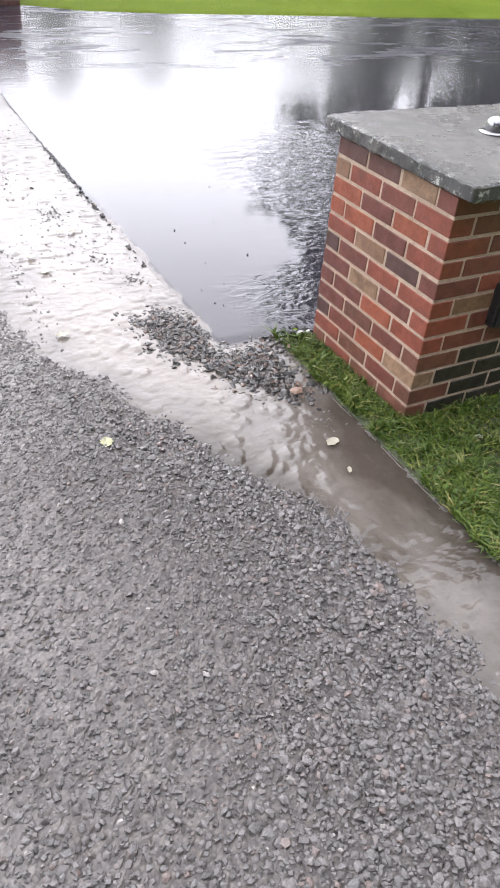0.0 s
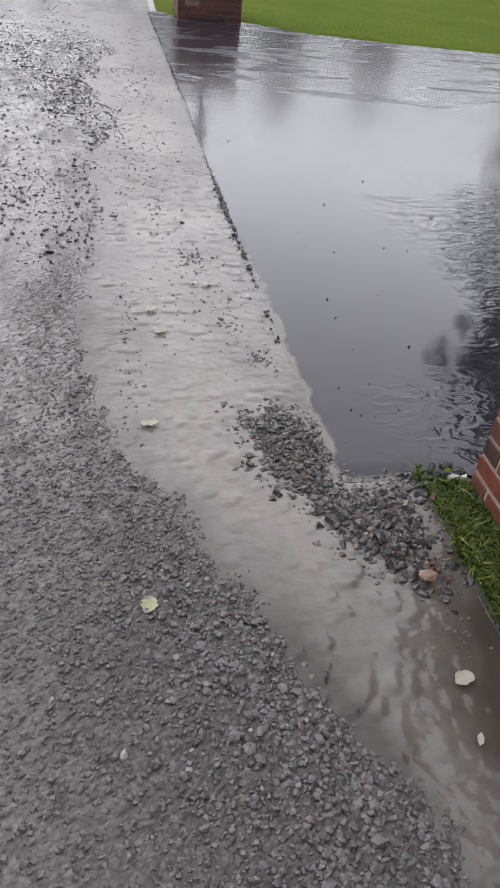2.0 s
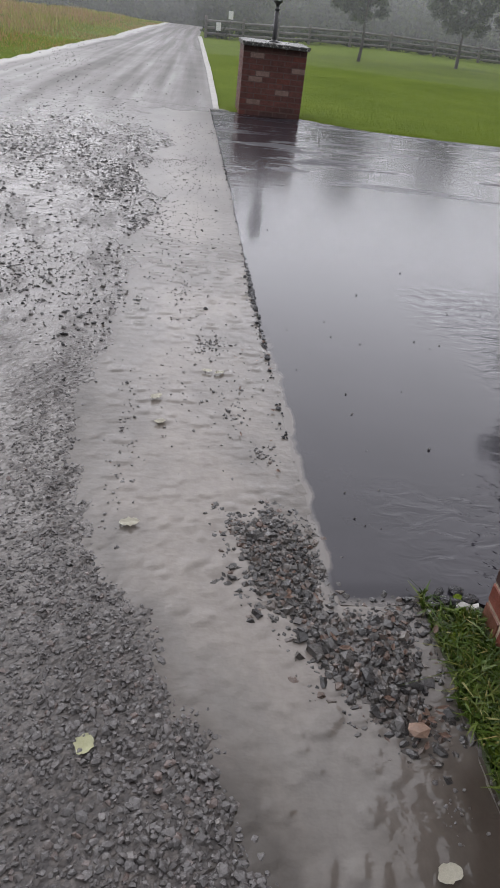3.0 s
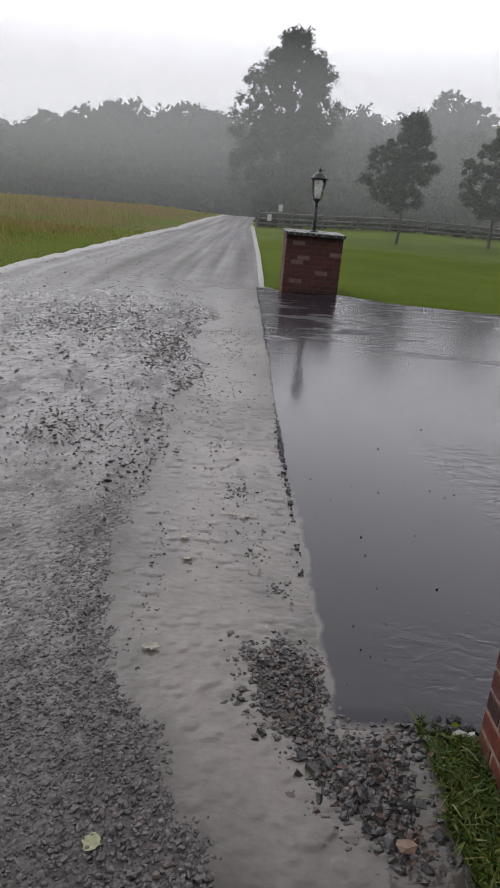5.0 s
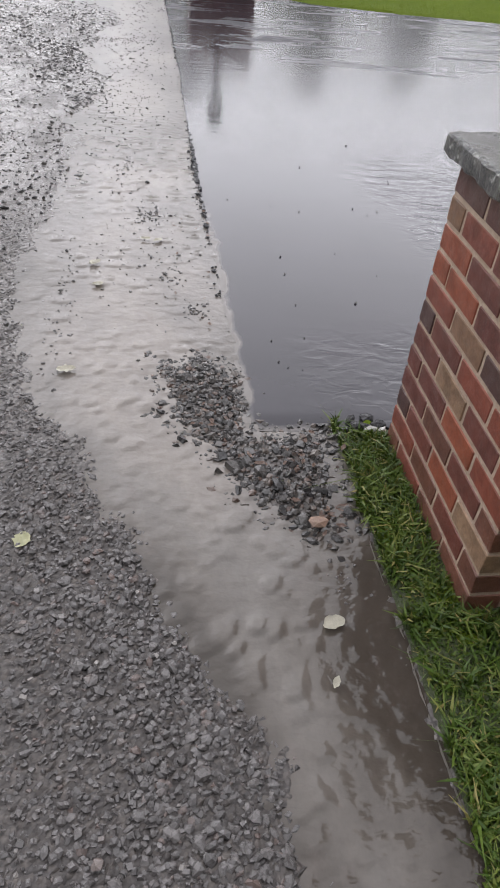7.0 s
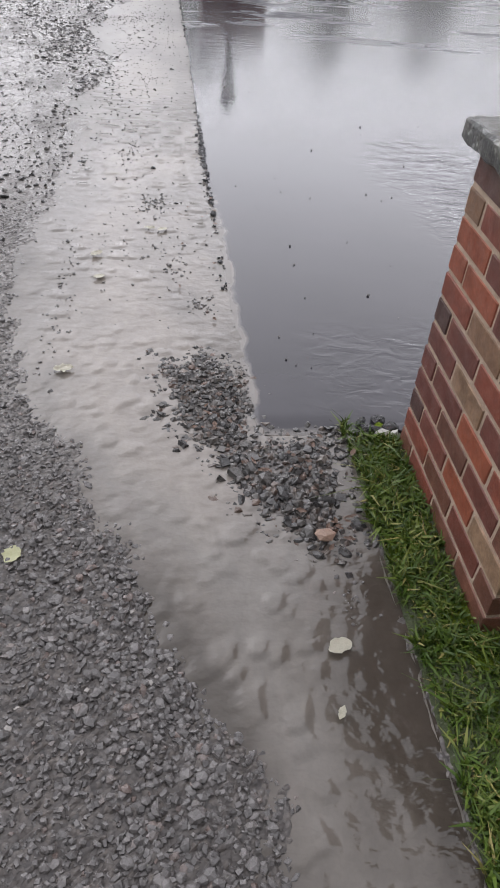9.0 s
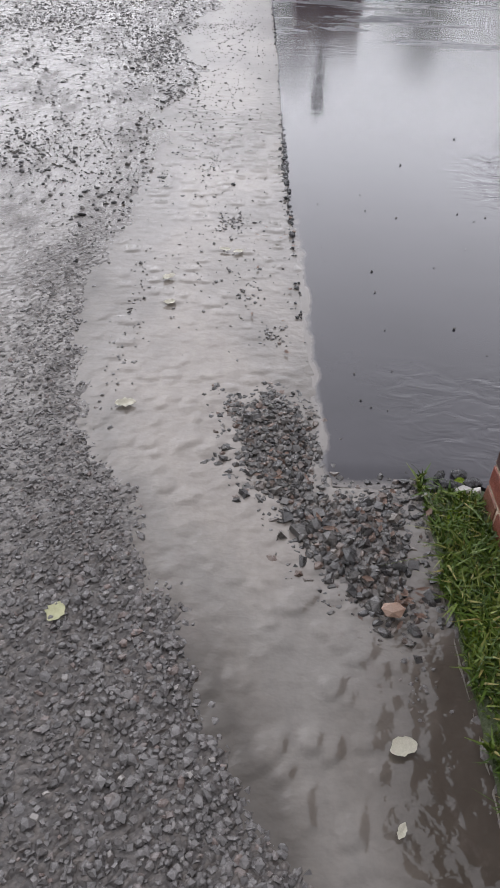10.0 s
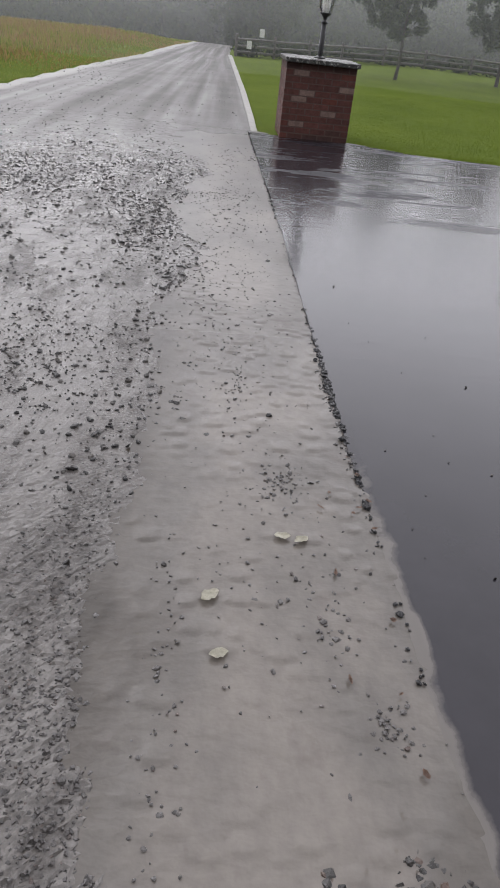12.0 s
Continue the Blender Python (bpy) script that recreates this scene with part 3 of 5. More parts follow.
def bank_edge(x, y):
    """The ragged left edge of the water, wandering more further on."""
    edge = stream_left(y) + 0.07 * fbm(x * 5, y * 5, 4, 2) + 0.05 * fbm(x * 15, y * 15, 2, 46)
    return edge + 0.62 * fbm(x * 1.0, y * 0.75, 4, 19) * smooth(1.4, 4.0, y)


def road_left(y):
    return np.interp(y, [-40, -10, 0, 9.6, 12.1, 13.9, 17.3, 22.3, 28.6, 41.6, 70], [-5.6, -4.8, -4.5, -4.12, -3.83, -3.63, -3.22, -2.55, -2.06, -0.96, 1.2])


def road_right(y):
    return np.interp(y, [-40, 9.5, 9.62, 9.7, 15.3, 27.2, 41.6, 70], [0.28, 0.28, 0.28, 0.08, 0.16, 0.26, 0.9, 3.6])


def inside_pile(x, y):
    """Signed distance to the outline of the pile, positive inside."""
    x, y = np.asarray(x, float), np.asarray(y, float)
    best, odd = np.full(x.shape, 9.0), np.zeros(x.shape, bool)
    for (ax, ay), (bx, by) in zip(PILE, np.roll(PILE, -1, 0)):
        s = np.clip(((x - ax) * (bx - ax) + (y - ay) * (by - ay)) / ((bx - ax) ** 2 + (by - ay) ** 2), 0, 1)
        best = np.minimum(best, np.hypot(x - ax - s * (bx - ax), y - ay - s * (by - ay)))
        odd ^= ((ay > y) != (by > y)) & (x < (bx - ax) * (y - ay) / (by - ay + 1e-12) + ax)
    return np.where(odd, best, -best)


def terrain(x, y):
    """The lie of the land: flat here, falling away beyond the crest."""
    r = np.hypot(x, y)
    return -5.0 * smooth(30, 115, r) + 0.25 * fbm(x / 9, y / 9, 3, 5) * smooth(14, 40, r)


def bed(x, y):
    """The road's own height, with the channel of the stream and the gravel pile."""
    sd = np.minimum(x - bank_edge(x, y), stream_right(y) - x)
    sd = np.minimum(sd, 9.15 + 0.9 * fbm(x * 2.2, y * 2.2, 4, 17) - y)
    low = 0.008 + 0.004 * fbm(x * 1.5, y * 0.5, 3, 8) + 0.005 * fbm(x * 14, y * 14, 3, 4) * smooth(9, 2, y)
    z = low * smooth(0.05, -0.10, sd) - 0.020 * smooth(-0.04, 0.16, sd) + 0.005 * fbm(x * 22, y * 22, 3, 44) * smooth(0.16, 0.0, sd)
    # shallow bars in the sheet of water further on
    z = z + smooth(0.9, 1.6, y) * smooth(0, 0.1, sd) * (0.010 + 0.014 * fbm(x * 3.0, y * 1.2, 3, 12))
    d = inside_pile(x, y) + 0.02 * fbm(x * 12, y * 12, 2, 3)
    z = np.maximum(z, -0.012 + 0.022 * smooth(-0.03, 0.14, d) * (d > -0.03))
    return np.where((x > -0.01) & (y > -0.3) & (y < 9.6), np.minimum(z, -0.003), z) + np.where(np.asarray(y) > 14, terrain(x, y), 0)


def drive_near(x):
    return np.interp(x, [0, 0.14, 0.26, 0.42, 0.52, 1.3, 14], [-0.31, -0.32, -0.30, -0.28, -0.34, -0.35, -1.2])


def drive_far(x):
    return np.interp(x, [0, 0.17, 1.33, 2.17, 3.04, 3.8, 9.4, 14], [9.52, 9.52, 9.46, 8.93, 8.8, 8.72, 8.4, 8.1])


# ---- setting: ground, road, driveway ----
def build_ground():
    near_x = np.r_[np.arange(-9, -3, 0.15), np.arange(-3, 0.2, 0.2), 0.255, 0.285, np.arange(0.4, 14, 0.2)]
    xs = np.unique(np.r_[-900, -500, -300, -200, np.arange(-150, -9, 5), near_x, np.arange(15, 150, 5), 200, 300, 500, 900])
    ys = np.unique(np.r_[-900, -500, -300, -200, np.arange(-150, -5, 5), np.arange(-5, 45, 0.25), np.arange(46, 150, 4), 200, 300, 500, 900])
    X, Y = np.meshgrid(xs, ys)
    Z = 0.012 + terrain(X, Y) + 0.02 * fbm(X * 0.8, Y * 0.8, 3, 1) * smooth(9.8, 12, np.abs(Y))
    in_road = (X > road_left(Y) + 0.08) & (X < road_right(Y) - 0.02)
    in_drive = (X > 0.2) & (X < 13.8) & (Y > drive_near(X) + 0.04) & (Y < drive_far(X) - 0.04)
    Z = np.where(in_road | in_drive, Z - 0.12, Z)
    me = mesh_from("ground", np.stack([X, Y, Z], 2).reshape(-1, 3), grid_faces(len(xs), len(ys)), M_TURF, flat=False)
    thing("ground", (0, 0, 0), "wet green mown turf around the drive", "ground", kind="structure", data=me)


def build_road():
    s = np.r_[np.linspace(0, 2.0, 165), np.arange(2.04, 4.75, 0.045), 4.75] / 4.75
    ys = np.r_[np.arange(-40, -4, 1.0), np.arange(-4, -3.2, 0.05), np.arange(-3.2, 1.6, 0.0125), np.arange(1.6, 10, 0.04), np.arange(10, 70, 0.4)]
    S, Y = np.meshgrid(s, ys)
    X = road_right(Y) + S * (road_left(Y) - road_right(Y))
    Z = bed(X, Y)
    # the fine broken top of the bed
    raw = smooth(2.0, 0.6, Y) * smooth(-3.6, -3.2, Y) * smooth(-2.3, -1.7, X)
    Z = Z + raw * rng.uniform(-0.0034, 0.0034, X.shape)
    X, Y = X + raw * rng.uniform(-0.0045, 0.0045, X.shape) * (S > 0), Y + raw * rng.uniform(-0.0045, 0.0045, X.shape)
    faces = grid_faces(len(s), len(ys))[:, ::-1]
    d = stream_left(Y) - X
    puddled = smooth(-1.0, 0.3, Y) * (0.8 + 0.2 * smooth(0.1, 0.6, d)) + 0.45 * smooth(-0.5, -1.5, X) * smooth(2.0, -0.5, Y)
    puddled = np.clip(puddled, 0, 1)
    margin = smooth(0.42, 0.2, X - road_left(Y) + 0.12 * fbm(X * 0 + 3, Y * 1.3, 3, 90)) * smooth(5, 9, Y) * (1.15 + 0.6 * fbm(X * 2, Y * 0.6, 3, 91))
    gap_shade = 0.75 * np.clip(smooth(0.9, 0.1, d) * smooth(0.3, -0.9, Y) + 0.5 * smooth(-1.2, -2.2, Y) + smooth(0.33, 0.08, d) * smooth(-0.7, 0.2, Y) * smooth(3.5, 1.5, Y), 0, 1) * smooth(-0.06, 0.02, d)
    me = mesh_from("road", np.stack([X, Y, Z], 2).reshape(-1, 3), faces, M_ROAD, flat=True, attrs={"gap_shade": gap_shade.ravel(), "puddled": puddled.ravel(), "margin": margin.clip(0, 1).ravel(), "far": (0.4 + 0.45 * smooth(5, 13, Y)).ravel(), "across": (S * 4.75).ravel(), "along": Y.ravel()})
    thing("road", (0, 0, 0), "wet grey gravel road with puddled wheel tracks", "road", kind="structure", data=me)


def scallops(x, y, wide, long, seed):
    """Overlapping fish-scale wavelets, each with a steep curved front facing down the stream."""
    u, v = x / wide, y / long
    iu, iv = np.floor(u), np.floor(v)
    top = np.zeros(u.shape)
    for du in (-1, 0, 1):
        for dv in (-1, 0, 1):
            cu, cv = iu + du, iv + dv
            a = u - cu - 0.5 - 0.8 * (lattice(cu, cv, seed) - 0.5)
            b = v - cv - 0.5 - 0.8 * (lattice(cu, cv, seed + 1) - 0.5)
            size = 0.65 + 0.7 * lattice(cu, cv, seed + 2)
            a, b = a / (size * 0.75), b / size - 0.55 * (a / size) ** 2
            body = smooth(-0.53, -0.43, b) * smooth(0.95, -0.25, b) * smooth(1.0, 0.35, np.abs(a))
            top = np.maximum(top, body * (0.12 + 0.88 * smooth(0.45, 0.85, lattice(cu, cv, seed + 3))))
    return top


def build_water():
    xs = np.arange(-1.25, 0.285, 0.0085)
    ys = np.r_[np.arange(-9, -2.9, 0.2), np.arange(-2.9, 1.2, 0.0082), np.arange(1.2, 4.0, 0.011), np.arange(4.0, 9.65, 0.05)]
    X, Y = np.meshgrid(xs, ys)
    calm = smooth(0.55, -0.4, Y) * smooth(-2.9, -2.4, Y)
    mid = (stream_left(Y) + np.interp(Y, [-1.2, 0.2], [0.27, 0.0])) / 2
    current = np.exp(-(((X - mid + 0.03) / 0.22) ** 2))
    # the flow turns with the bank
    turn = np.interp(Y, [-1.2, -0.6, 0.2, 1.0], [0.15, 0.45, 0.3, 0.0])
    wx = X + turn * (Y + 0.5) + 0.025 * fbm(X * 6, Y * 6, 2, 31)
    wy = Y - turn * X + 0.03 * fbm(X * 7 + 9, Y * 7, 2, 32)
    big = scallops(wx, wy, 0.046, 0.058, 21)
    scaly = scallops(X + 0.03 * fbm(X * 4, Y * 4, 2, 33), Y + 0.02 * fbm(X * 6, Y * 6, 2, 34), 0.062, 0.055, 23)
    fine = scallops(wx, wy, 0.03, 0.045, 27)
    some = smooth(-0.25, 0.1, fbm(X * 4, Y * 4, 2, 36))
    rough_bar = smooth(-0.75, -1.2, Y) * smooth(-0.10, 0.2, X + 0.1 * fbm(X * 5, Y * 4, 2, 48))
    Z = 0.0006 + calm * (0.3 + 0.7 * current) * (0.4 + 0.6 * some) * 0.009 * big * (1 - 0.96 * rough_bar)
    inner = smooth(-0.01, 0.14, X - stream_left(Y))
    Z = Z + 0.006 * inner * smooth(-0.2, 0.4, Y) * smooth(4.0, 2.4, Y) * scaly * (0.35 + 0.65 * some)
    Z = Z + calm * 0.0024 * fine * (0.3 + rough_bar) + 0.0013 * (0.3 + calm) * fbm(X * 30, Y * 24, 2, 22)
    rim = smooth(-0.02, 0.10, X - stream_left(Y) - 0.05 * fbm(X * 6, Y * 6, 3, 43))
    # silt varies across the flow; the near end's shade is put in as well
    silt_and_shade = np.clip(0.55 + 0.5 * current + 0.5 * fbm(X * 3, Y * 2, 3, 41) + 0.2 * fbm(X * 11, Y * 7, 3, 47) - 0.3 * rough_bar - 0.62 * smooth(-0.1, -1.15, Y) - 0.25 * (1 - rim) + smooth(0.1, 0.8, Y) * (0.3 * smooth(-0.4, -0.05, X) - 0.2), 0, 1)
    under = (X > 0.03) & (Y > -0.31)
    Z = np.where(under, -0.01, Z)
    me = mesh_from("water", np.stack([X, Y, Z], 2).reshape(-1, 3), grid_faces(len(xs), len(ys)), M_WATER, flat=False, attrs={"silt_and_shade": silt_and_shade.ravel(), "stir": (0.05 + 0.95 * smooth(3.0, -0.4, Y)).ravel()})
    thing("water", (0, 0, 0), "beige muddy rainwater flowing along the road edge", "water", kind="structure", data=me)


def build_driveway():
    xs = np.unique(np.r_[np.linspace(0, 0.2, 28), np.linspace(0.2, 1, 20), np.linspace(1, 14, 60)])
    u = np.r_[np.linspace(0, 0.2, 130), np.linspace(0.205, 0.88, 140), np.linspace(0.9, 1, 10)]
    rows = []
    for v in u:
        y0, y1 = drive_near(xs), drive_far(xs)
        y = y0 + v * (y1 - y0)
        x = np.where(xs < 0.001, 0.012 * fbm(y * 3, y * 0 + 2, 3, 6) + np.interp(y, [-0.3, 0, 0.7, 2, 4, 6, 9.3], [0.012, -0.02, -0.014, -0.015, 0.0, 0.01, 0.02]), xs)
        rows.append(np.stack([x, y, 0.0085 - 0.009 * smooth(0.022, -0.012, x + 0.014 * fbm(x * 9, y * 7, 3, 60)) * smooth(2.0, 0.8, y) - 0.007 * smooth(-0.22, -0.31, y) * smooth(0.6, 0.3, x)], 1))
    top = np.array(rows)
    nx, ny = len(xs), len(u)
    flat_top = top.reshape(-1, 3)
    faces = grid_faces(nx, ny)
    ring = np.r_[np.arange(nx), np.arange(1, ny) * nx + nx - 1, (ny - 1) * nx + np.arange(nx - 2, -1, -1), np.arange(ny - 2, 0, -1) * nx]
    m, n = len(ring), nx * ny
    rim = flat_top[ring]
    verts = np.concatenate([flat_top, rim, rim - (0, 0, 0.05)])
    i = np.arange(m)
    side = np.stack([n + i, n + m + i, n + m + np.roll(i, -1), n + np.roll(i, -1)], 1)
    vx, vy = verts[:, 0], verts[:, 1]
    film = smooth(2.4, 7.0, vy + 0.5 * fbm(vx * 0.8, vy * 2, 3, 56))
    ripple = np.clip(0.04 + smooth(1.6, 5.2, vy), 0, 1)
    wavy = np.clip(smooth(0.8, 1.3, vx + 0.25 * fbm(vx * 2, vy * 2, 2, 55)) * smooth(3.4, 1.6, vy) + 0.8 * smooth(0.5, -0.1, vy + 0.3 * fbm(vx * 5, vy * 5, 3, 57)) * smooth(0.1, 0.4, vx), 0, 1)
    fringe = np.maximum(smooth(0.042, -0.012, vx + 0.03 * fbm(vx * 9, vy * 9, 3, 59)) * (0.05 + 0.95 * smooth(1.9, 0.6, vy)), 0.5 * smooth(-0.26, -0.31, vy) * smooth(0.5, 0.2, vx))
    me = mesh_from("driveway", verts, np.concatenate([faces, side]), M_ASPHALT, flat=False, attrs={"film": film, "ripple": ripple, "wavy": wavy, "fringe": fringe})
    me.polygons.foreach_set("use_smooth", np.r_[np.ones(len(faces), bool), np.zeros(len(me.polygons) - len(faces), bool)])
    thing("driveway", (0, 0, 0), "dark sealed asphalt driveway under a mirror of rainwater", "driveway", kind="structure", data=me)


def build_kerbs():
    # pale concrete strip beside the lawn, and the wet ledge beside the grass verge
    ys = np.r_[np.arange(9.62, 27.5, 0.5), 27.5]
    left = np.interp(ys, [9.6, 15.26, 27.5], [0.055, 0.14, 0.23])
    wide = np.interp(ys, [9.6, 27.5], [0.09, 0.14]) + 0.012 * fbm(ys * 1.1, ys * 0, 3, 4)
    rows = []
    for y, l, w in zip(ys, left, wide):
        h = 0.006 + 0.016 * min(1.0, (y - 9.62) / 1.5)
        rows.append([(l, y, -0.05), (l, y, h), (l + 0.012, y, h + 0.006), (l + w - 0.012, y, h + 0.006), (l + w, y, h), (l + w, y, -0.05)])
    v = np.array(rows).reshape(-1, 3)
    thing("kerb", (0, 0, 0), "pale concrete edging strip between road and lawn", "kerb", kind="structure",
          data=mesh_from("kerb", v, grid_faces(6, len(ys)), M_KERB))
    ys = np.r_[np.arange(-9, -3, 0.3), np.arange(-3, -0.3, 0.06)]
    edge = 0.268 + 0.012 * fbm(ys * 2.3, ys * 0, 3, 14)
    rows = []
    for y, e in zip(ys, edge):
        rows.append([(e - 0.30, y, -0.05), (e - 0.22, y, -0.012), (e - 0.03, y, -0.007), (e - 0.008, y, -0.002), (e + 0.003, y, 0.0022), (e + 0.012, y, -0.03)])
    v = np.array(rows).reshape(-1, 3)
    thing("ledge", (0, 0, 0), "wet grey concrete edge beside the grass verge", "pavement edge", kind="structure",
          data=mesh_from("ledge", v, grid_faces(6, len(ys)), M_LEDGE, flat=False))


build_ground()
build_road()
build_water()
build_driveway()
build_kerbs()


# ---- gravel ----
def build_road_gravel():
    # bedded in slurry near the camera: coarse beside the stream, fine further out
    pitch = 0.0105
    gx, gy = np.meshgrid(np.arange(-2.3, 0.02, pitch), np.arange(-3.2, 2.2, pitch))
    x, y = gx.ravel() + rng.uniform(-0.008, 0.008, gx.size), gy.ravel() + rng.uniform(-0.008, 0.008, gx.size)
    d = stream_left(y) - x
    coarse = smooth(0.75, 0.12, d) * smooth(0.4, -0.9, y) + 0.5 * smooth(-1.3, -2.2, y)
    coarse = np.clip(coarse + 0.5 * fbm(x * 1.6, y * 1.6, 3, 50), 0, 1)
    bank = smooth(0.33, 0.08, d) * smooth(-0.7, 0.2, y)
    density = 0.75 + 0.6 * fbm(x * 1.5, y * 1.1, 3, 51) + 0.2 * coarse + 0.3 * bank * smooth(1.6, 0.4, y) - (1.0 - 0.3 * bank) * smooth(-0.7, 1.0, y)
    density = density * (0.5 + 0.5 * smooth(1.2, 0.4, d + 0.6 * fbm(x * 1.2, y * 1.2, 3, 58)))
    density = density * smooth(-2.3, -1.75, x) * smooth(-3.2, -2.7, y)
    keep = (rng.uniform(0, 1, x.size) < density) & (d > -0.13 * rng.uniform(0, 1, x.size) ** 2.5 + 0.08 * fbm(x * 5, y * 5, 3, 52))
    x, y, coarse = x[keep], y[keep], np.maximum(coarse, 0.35 * bank)[keep]
    size = np.clip(np.exp(rng.normal(0, 0.36, x.size)) * (0.0088 + 0.0048 * coarse) * np.interp(y, [-1.0, 0.0], [1.0, 0.66]), 0.004, 0.026)
    big = size > 0.0165
    z = bed(x, y) + size * rng.uniform(-0.10, 0.18, x.size)
    at = np.stack([x, y, z], 1)
    thing("road_gravel", (0, 0, 0), "wet grey crushed gravel bedded in muddy slurry", "gravel", kind="stuff", data=rubble("road_gravel", at[big], size[big] * 1.1, M_GRAVEL, ICO, ICO_F, 0.56, 0.24, 0.8))
    thing("fine_gravel", (0, 0, 0), "fine wet grey chippings bedded in muddy slurry", "gravel", kind="stuff", data=rubble("fine_gravel", at[~big], size[~big], M_GRAVEL, CHIP, CHIP_F, 0.5, 0.34, 0.9))
    # loose stones strewn further along
    n = 170000
    x, y = rng.uniform(-4.3, -0.05, n), rng.uniform(0.4, 20.0, n)
    d = bank_edge(x, np.minimum(y, 8.5)) - x
    band = 0.7 * np.exp(-(((d - 0.14) / 0.2) ** 2)) * smooth(9.5, 5, y) + 0.35 * np.exp(-(((d - 1.6) / 0.35) ** 2))
    clump = fbm(x * 2.0, y * 0.9, 3, 61)
    density = 0.08 * smooth(16, 8, y) + 0.15 * np.clip(0.7 + 2.2 * clump, 0.15, 2.2) * smooth(1.0, 2.5, y) * smooth(10, 6, y) + 0.5 * band * np.clip(0.5 + 1.8 * clump, 0, 1) + 0.5 * np.clip(clump + 0.02, 0, 1) * smooth(1.0, 3, y) * smooth(11, 5.5, y)
    density = np.where(d < 0.0, 0.02 + 0.8 * np.clip(clump - 0.02, 0, 1) * smooth(0.35, 0.03, -d), density) * smooth(0.4, 1.8, y)
    keep = rng.uniform(0, 1, n) < density * np.interp(y, [1, 2, 4.5, 7, 9], [1.0, 1.7, 1.4, 0.55, 0.25])
    x, y = x[keep], y[keep]
    size = np.clip(rng.lognormal(-4.6, 0.48, x.size), 0.005, 0.036)
    at, close = np.stack([x, y, np.maximum(bed(x, y), -0.004) + size * 0.12], 1), y < 3.2
    me = rubble("loose_gravel", at[close], size[close], M_LOOSE, ICO, ICO_F, 0.55, 0.26)
    thing("strewn_gravel", (0, 0, 0), "dark loose stones strewn along the far road", "gravel", kind="stuff", data=rubble("strewn_gravel", at[~close], size[~close], M_LOOSE, CHIP, CHIP_F, 0.5, 0.34))
    thing("loose_gravel", (0, 0, 0), "dark loose stones strewn over the wet road", "gravel", kind="stuff", data=me)
    # grit carried onto the asphalt
    k = 420
    x, y = 0.1 + rng.uniform(0, 1, k) ** 1.3 * 6, rng.uniform(-0.2, 8.6, k)
    size = np.clip(rng.lognormal(-4.9, 0.4, k), 0.004, 0.016)
    me = rubble("asphalt_grit", np.stack([x, y, 0.010 + size * 0.2], 1), size, M_LOOSE, ICO, ICO_F, 0.55, 0.26)
    thing("asphalt_grit", (0, 0, 0), "specks of dark grit on the wet asphalt", "grit", kind="stuff", data=me)
    # small bars of grit in the stream
    pts = []
    for cx, cy, sx, sy, k in ((-0.30, 1.42, 0.07, 0.12, 110), (-0.13, 0.46, 0.045, 0.06, 60), (-0.02, 1.95, 0.026, 0.5, 300), (-0.3, 0.7, 0.3, 0.5, 30), (-0.35, 1.6, 0.3, 0.6, 30), (-0.22, 0.75, 0.06, 0.12, 40), (-0.42, 2.1, 0.05, 0.16, 50), (0.16, -0.93, 0.04, 0.07, 26), (-0.4, 2.6, 0.28, 1.3, 420), (-0.38, 5.2, 0.3, 1.6, 520), (-0.45, 5.7, 0.32, 0.16, 130), (-0.62, 3.6, 0.16, 0.6, 160), (-0.25, 7.6, 0.26, 0.7, 120), (-0.32, 0.95, 0.26, 0.5, 80), (-0.66, 0.5, 0.05, 0.6, 110)):
        pts.append(np.stack([rng.normal(cx, sx * 0.6, k), rng.normal(cy, sy * 0.6, k)], 1))
    p = np.concatenate(pts)
    size = np.clip(rng.lognormal(-4.62, 0.38, len(p)), 0.004, 0.024)
    me = rubble("grit", np.column_stack([np.where((p[:, 0] > -0.005) & (p[:, 1] > 0), -0.01, p[:, 0]), p[:, 1], rng.uniform(-0.001, 0.005, len(p))]), size, M_GRAVEL, ICO, ICO_F, 0.42, 0.3)
    thing("grit", (0, 0, 0), "grit and small stones lying in the muddy stream", "gravel", kind="stuff", data=me)


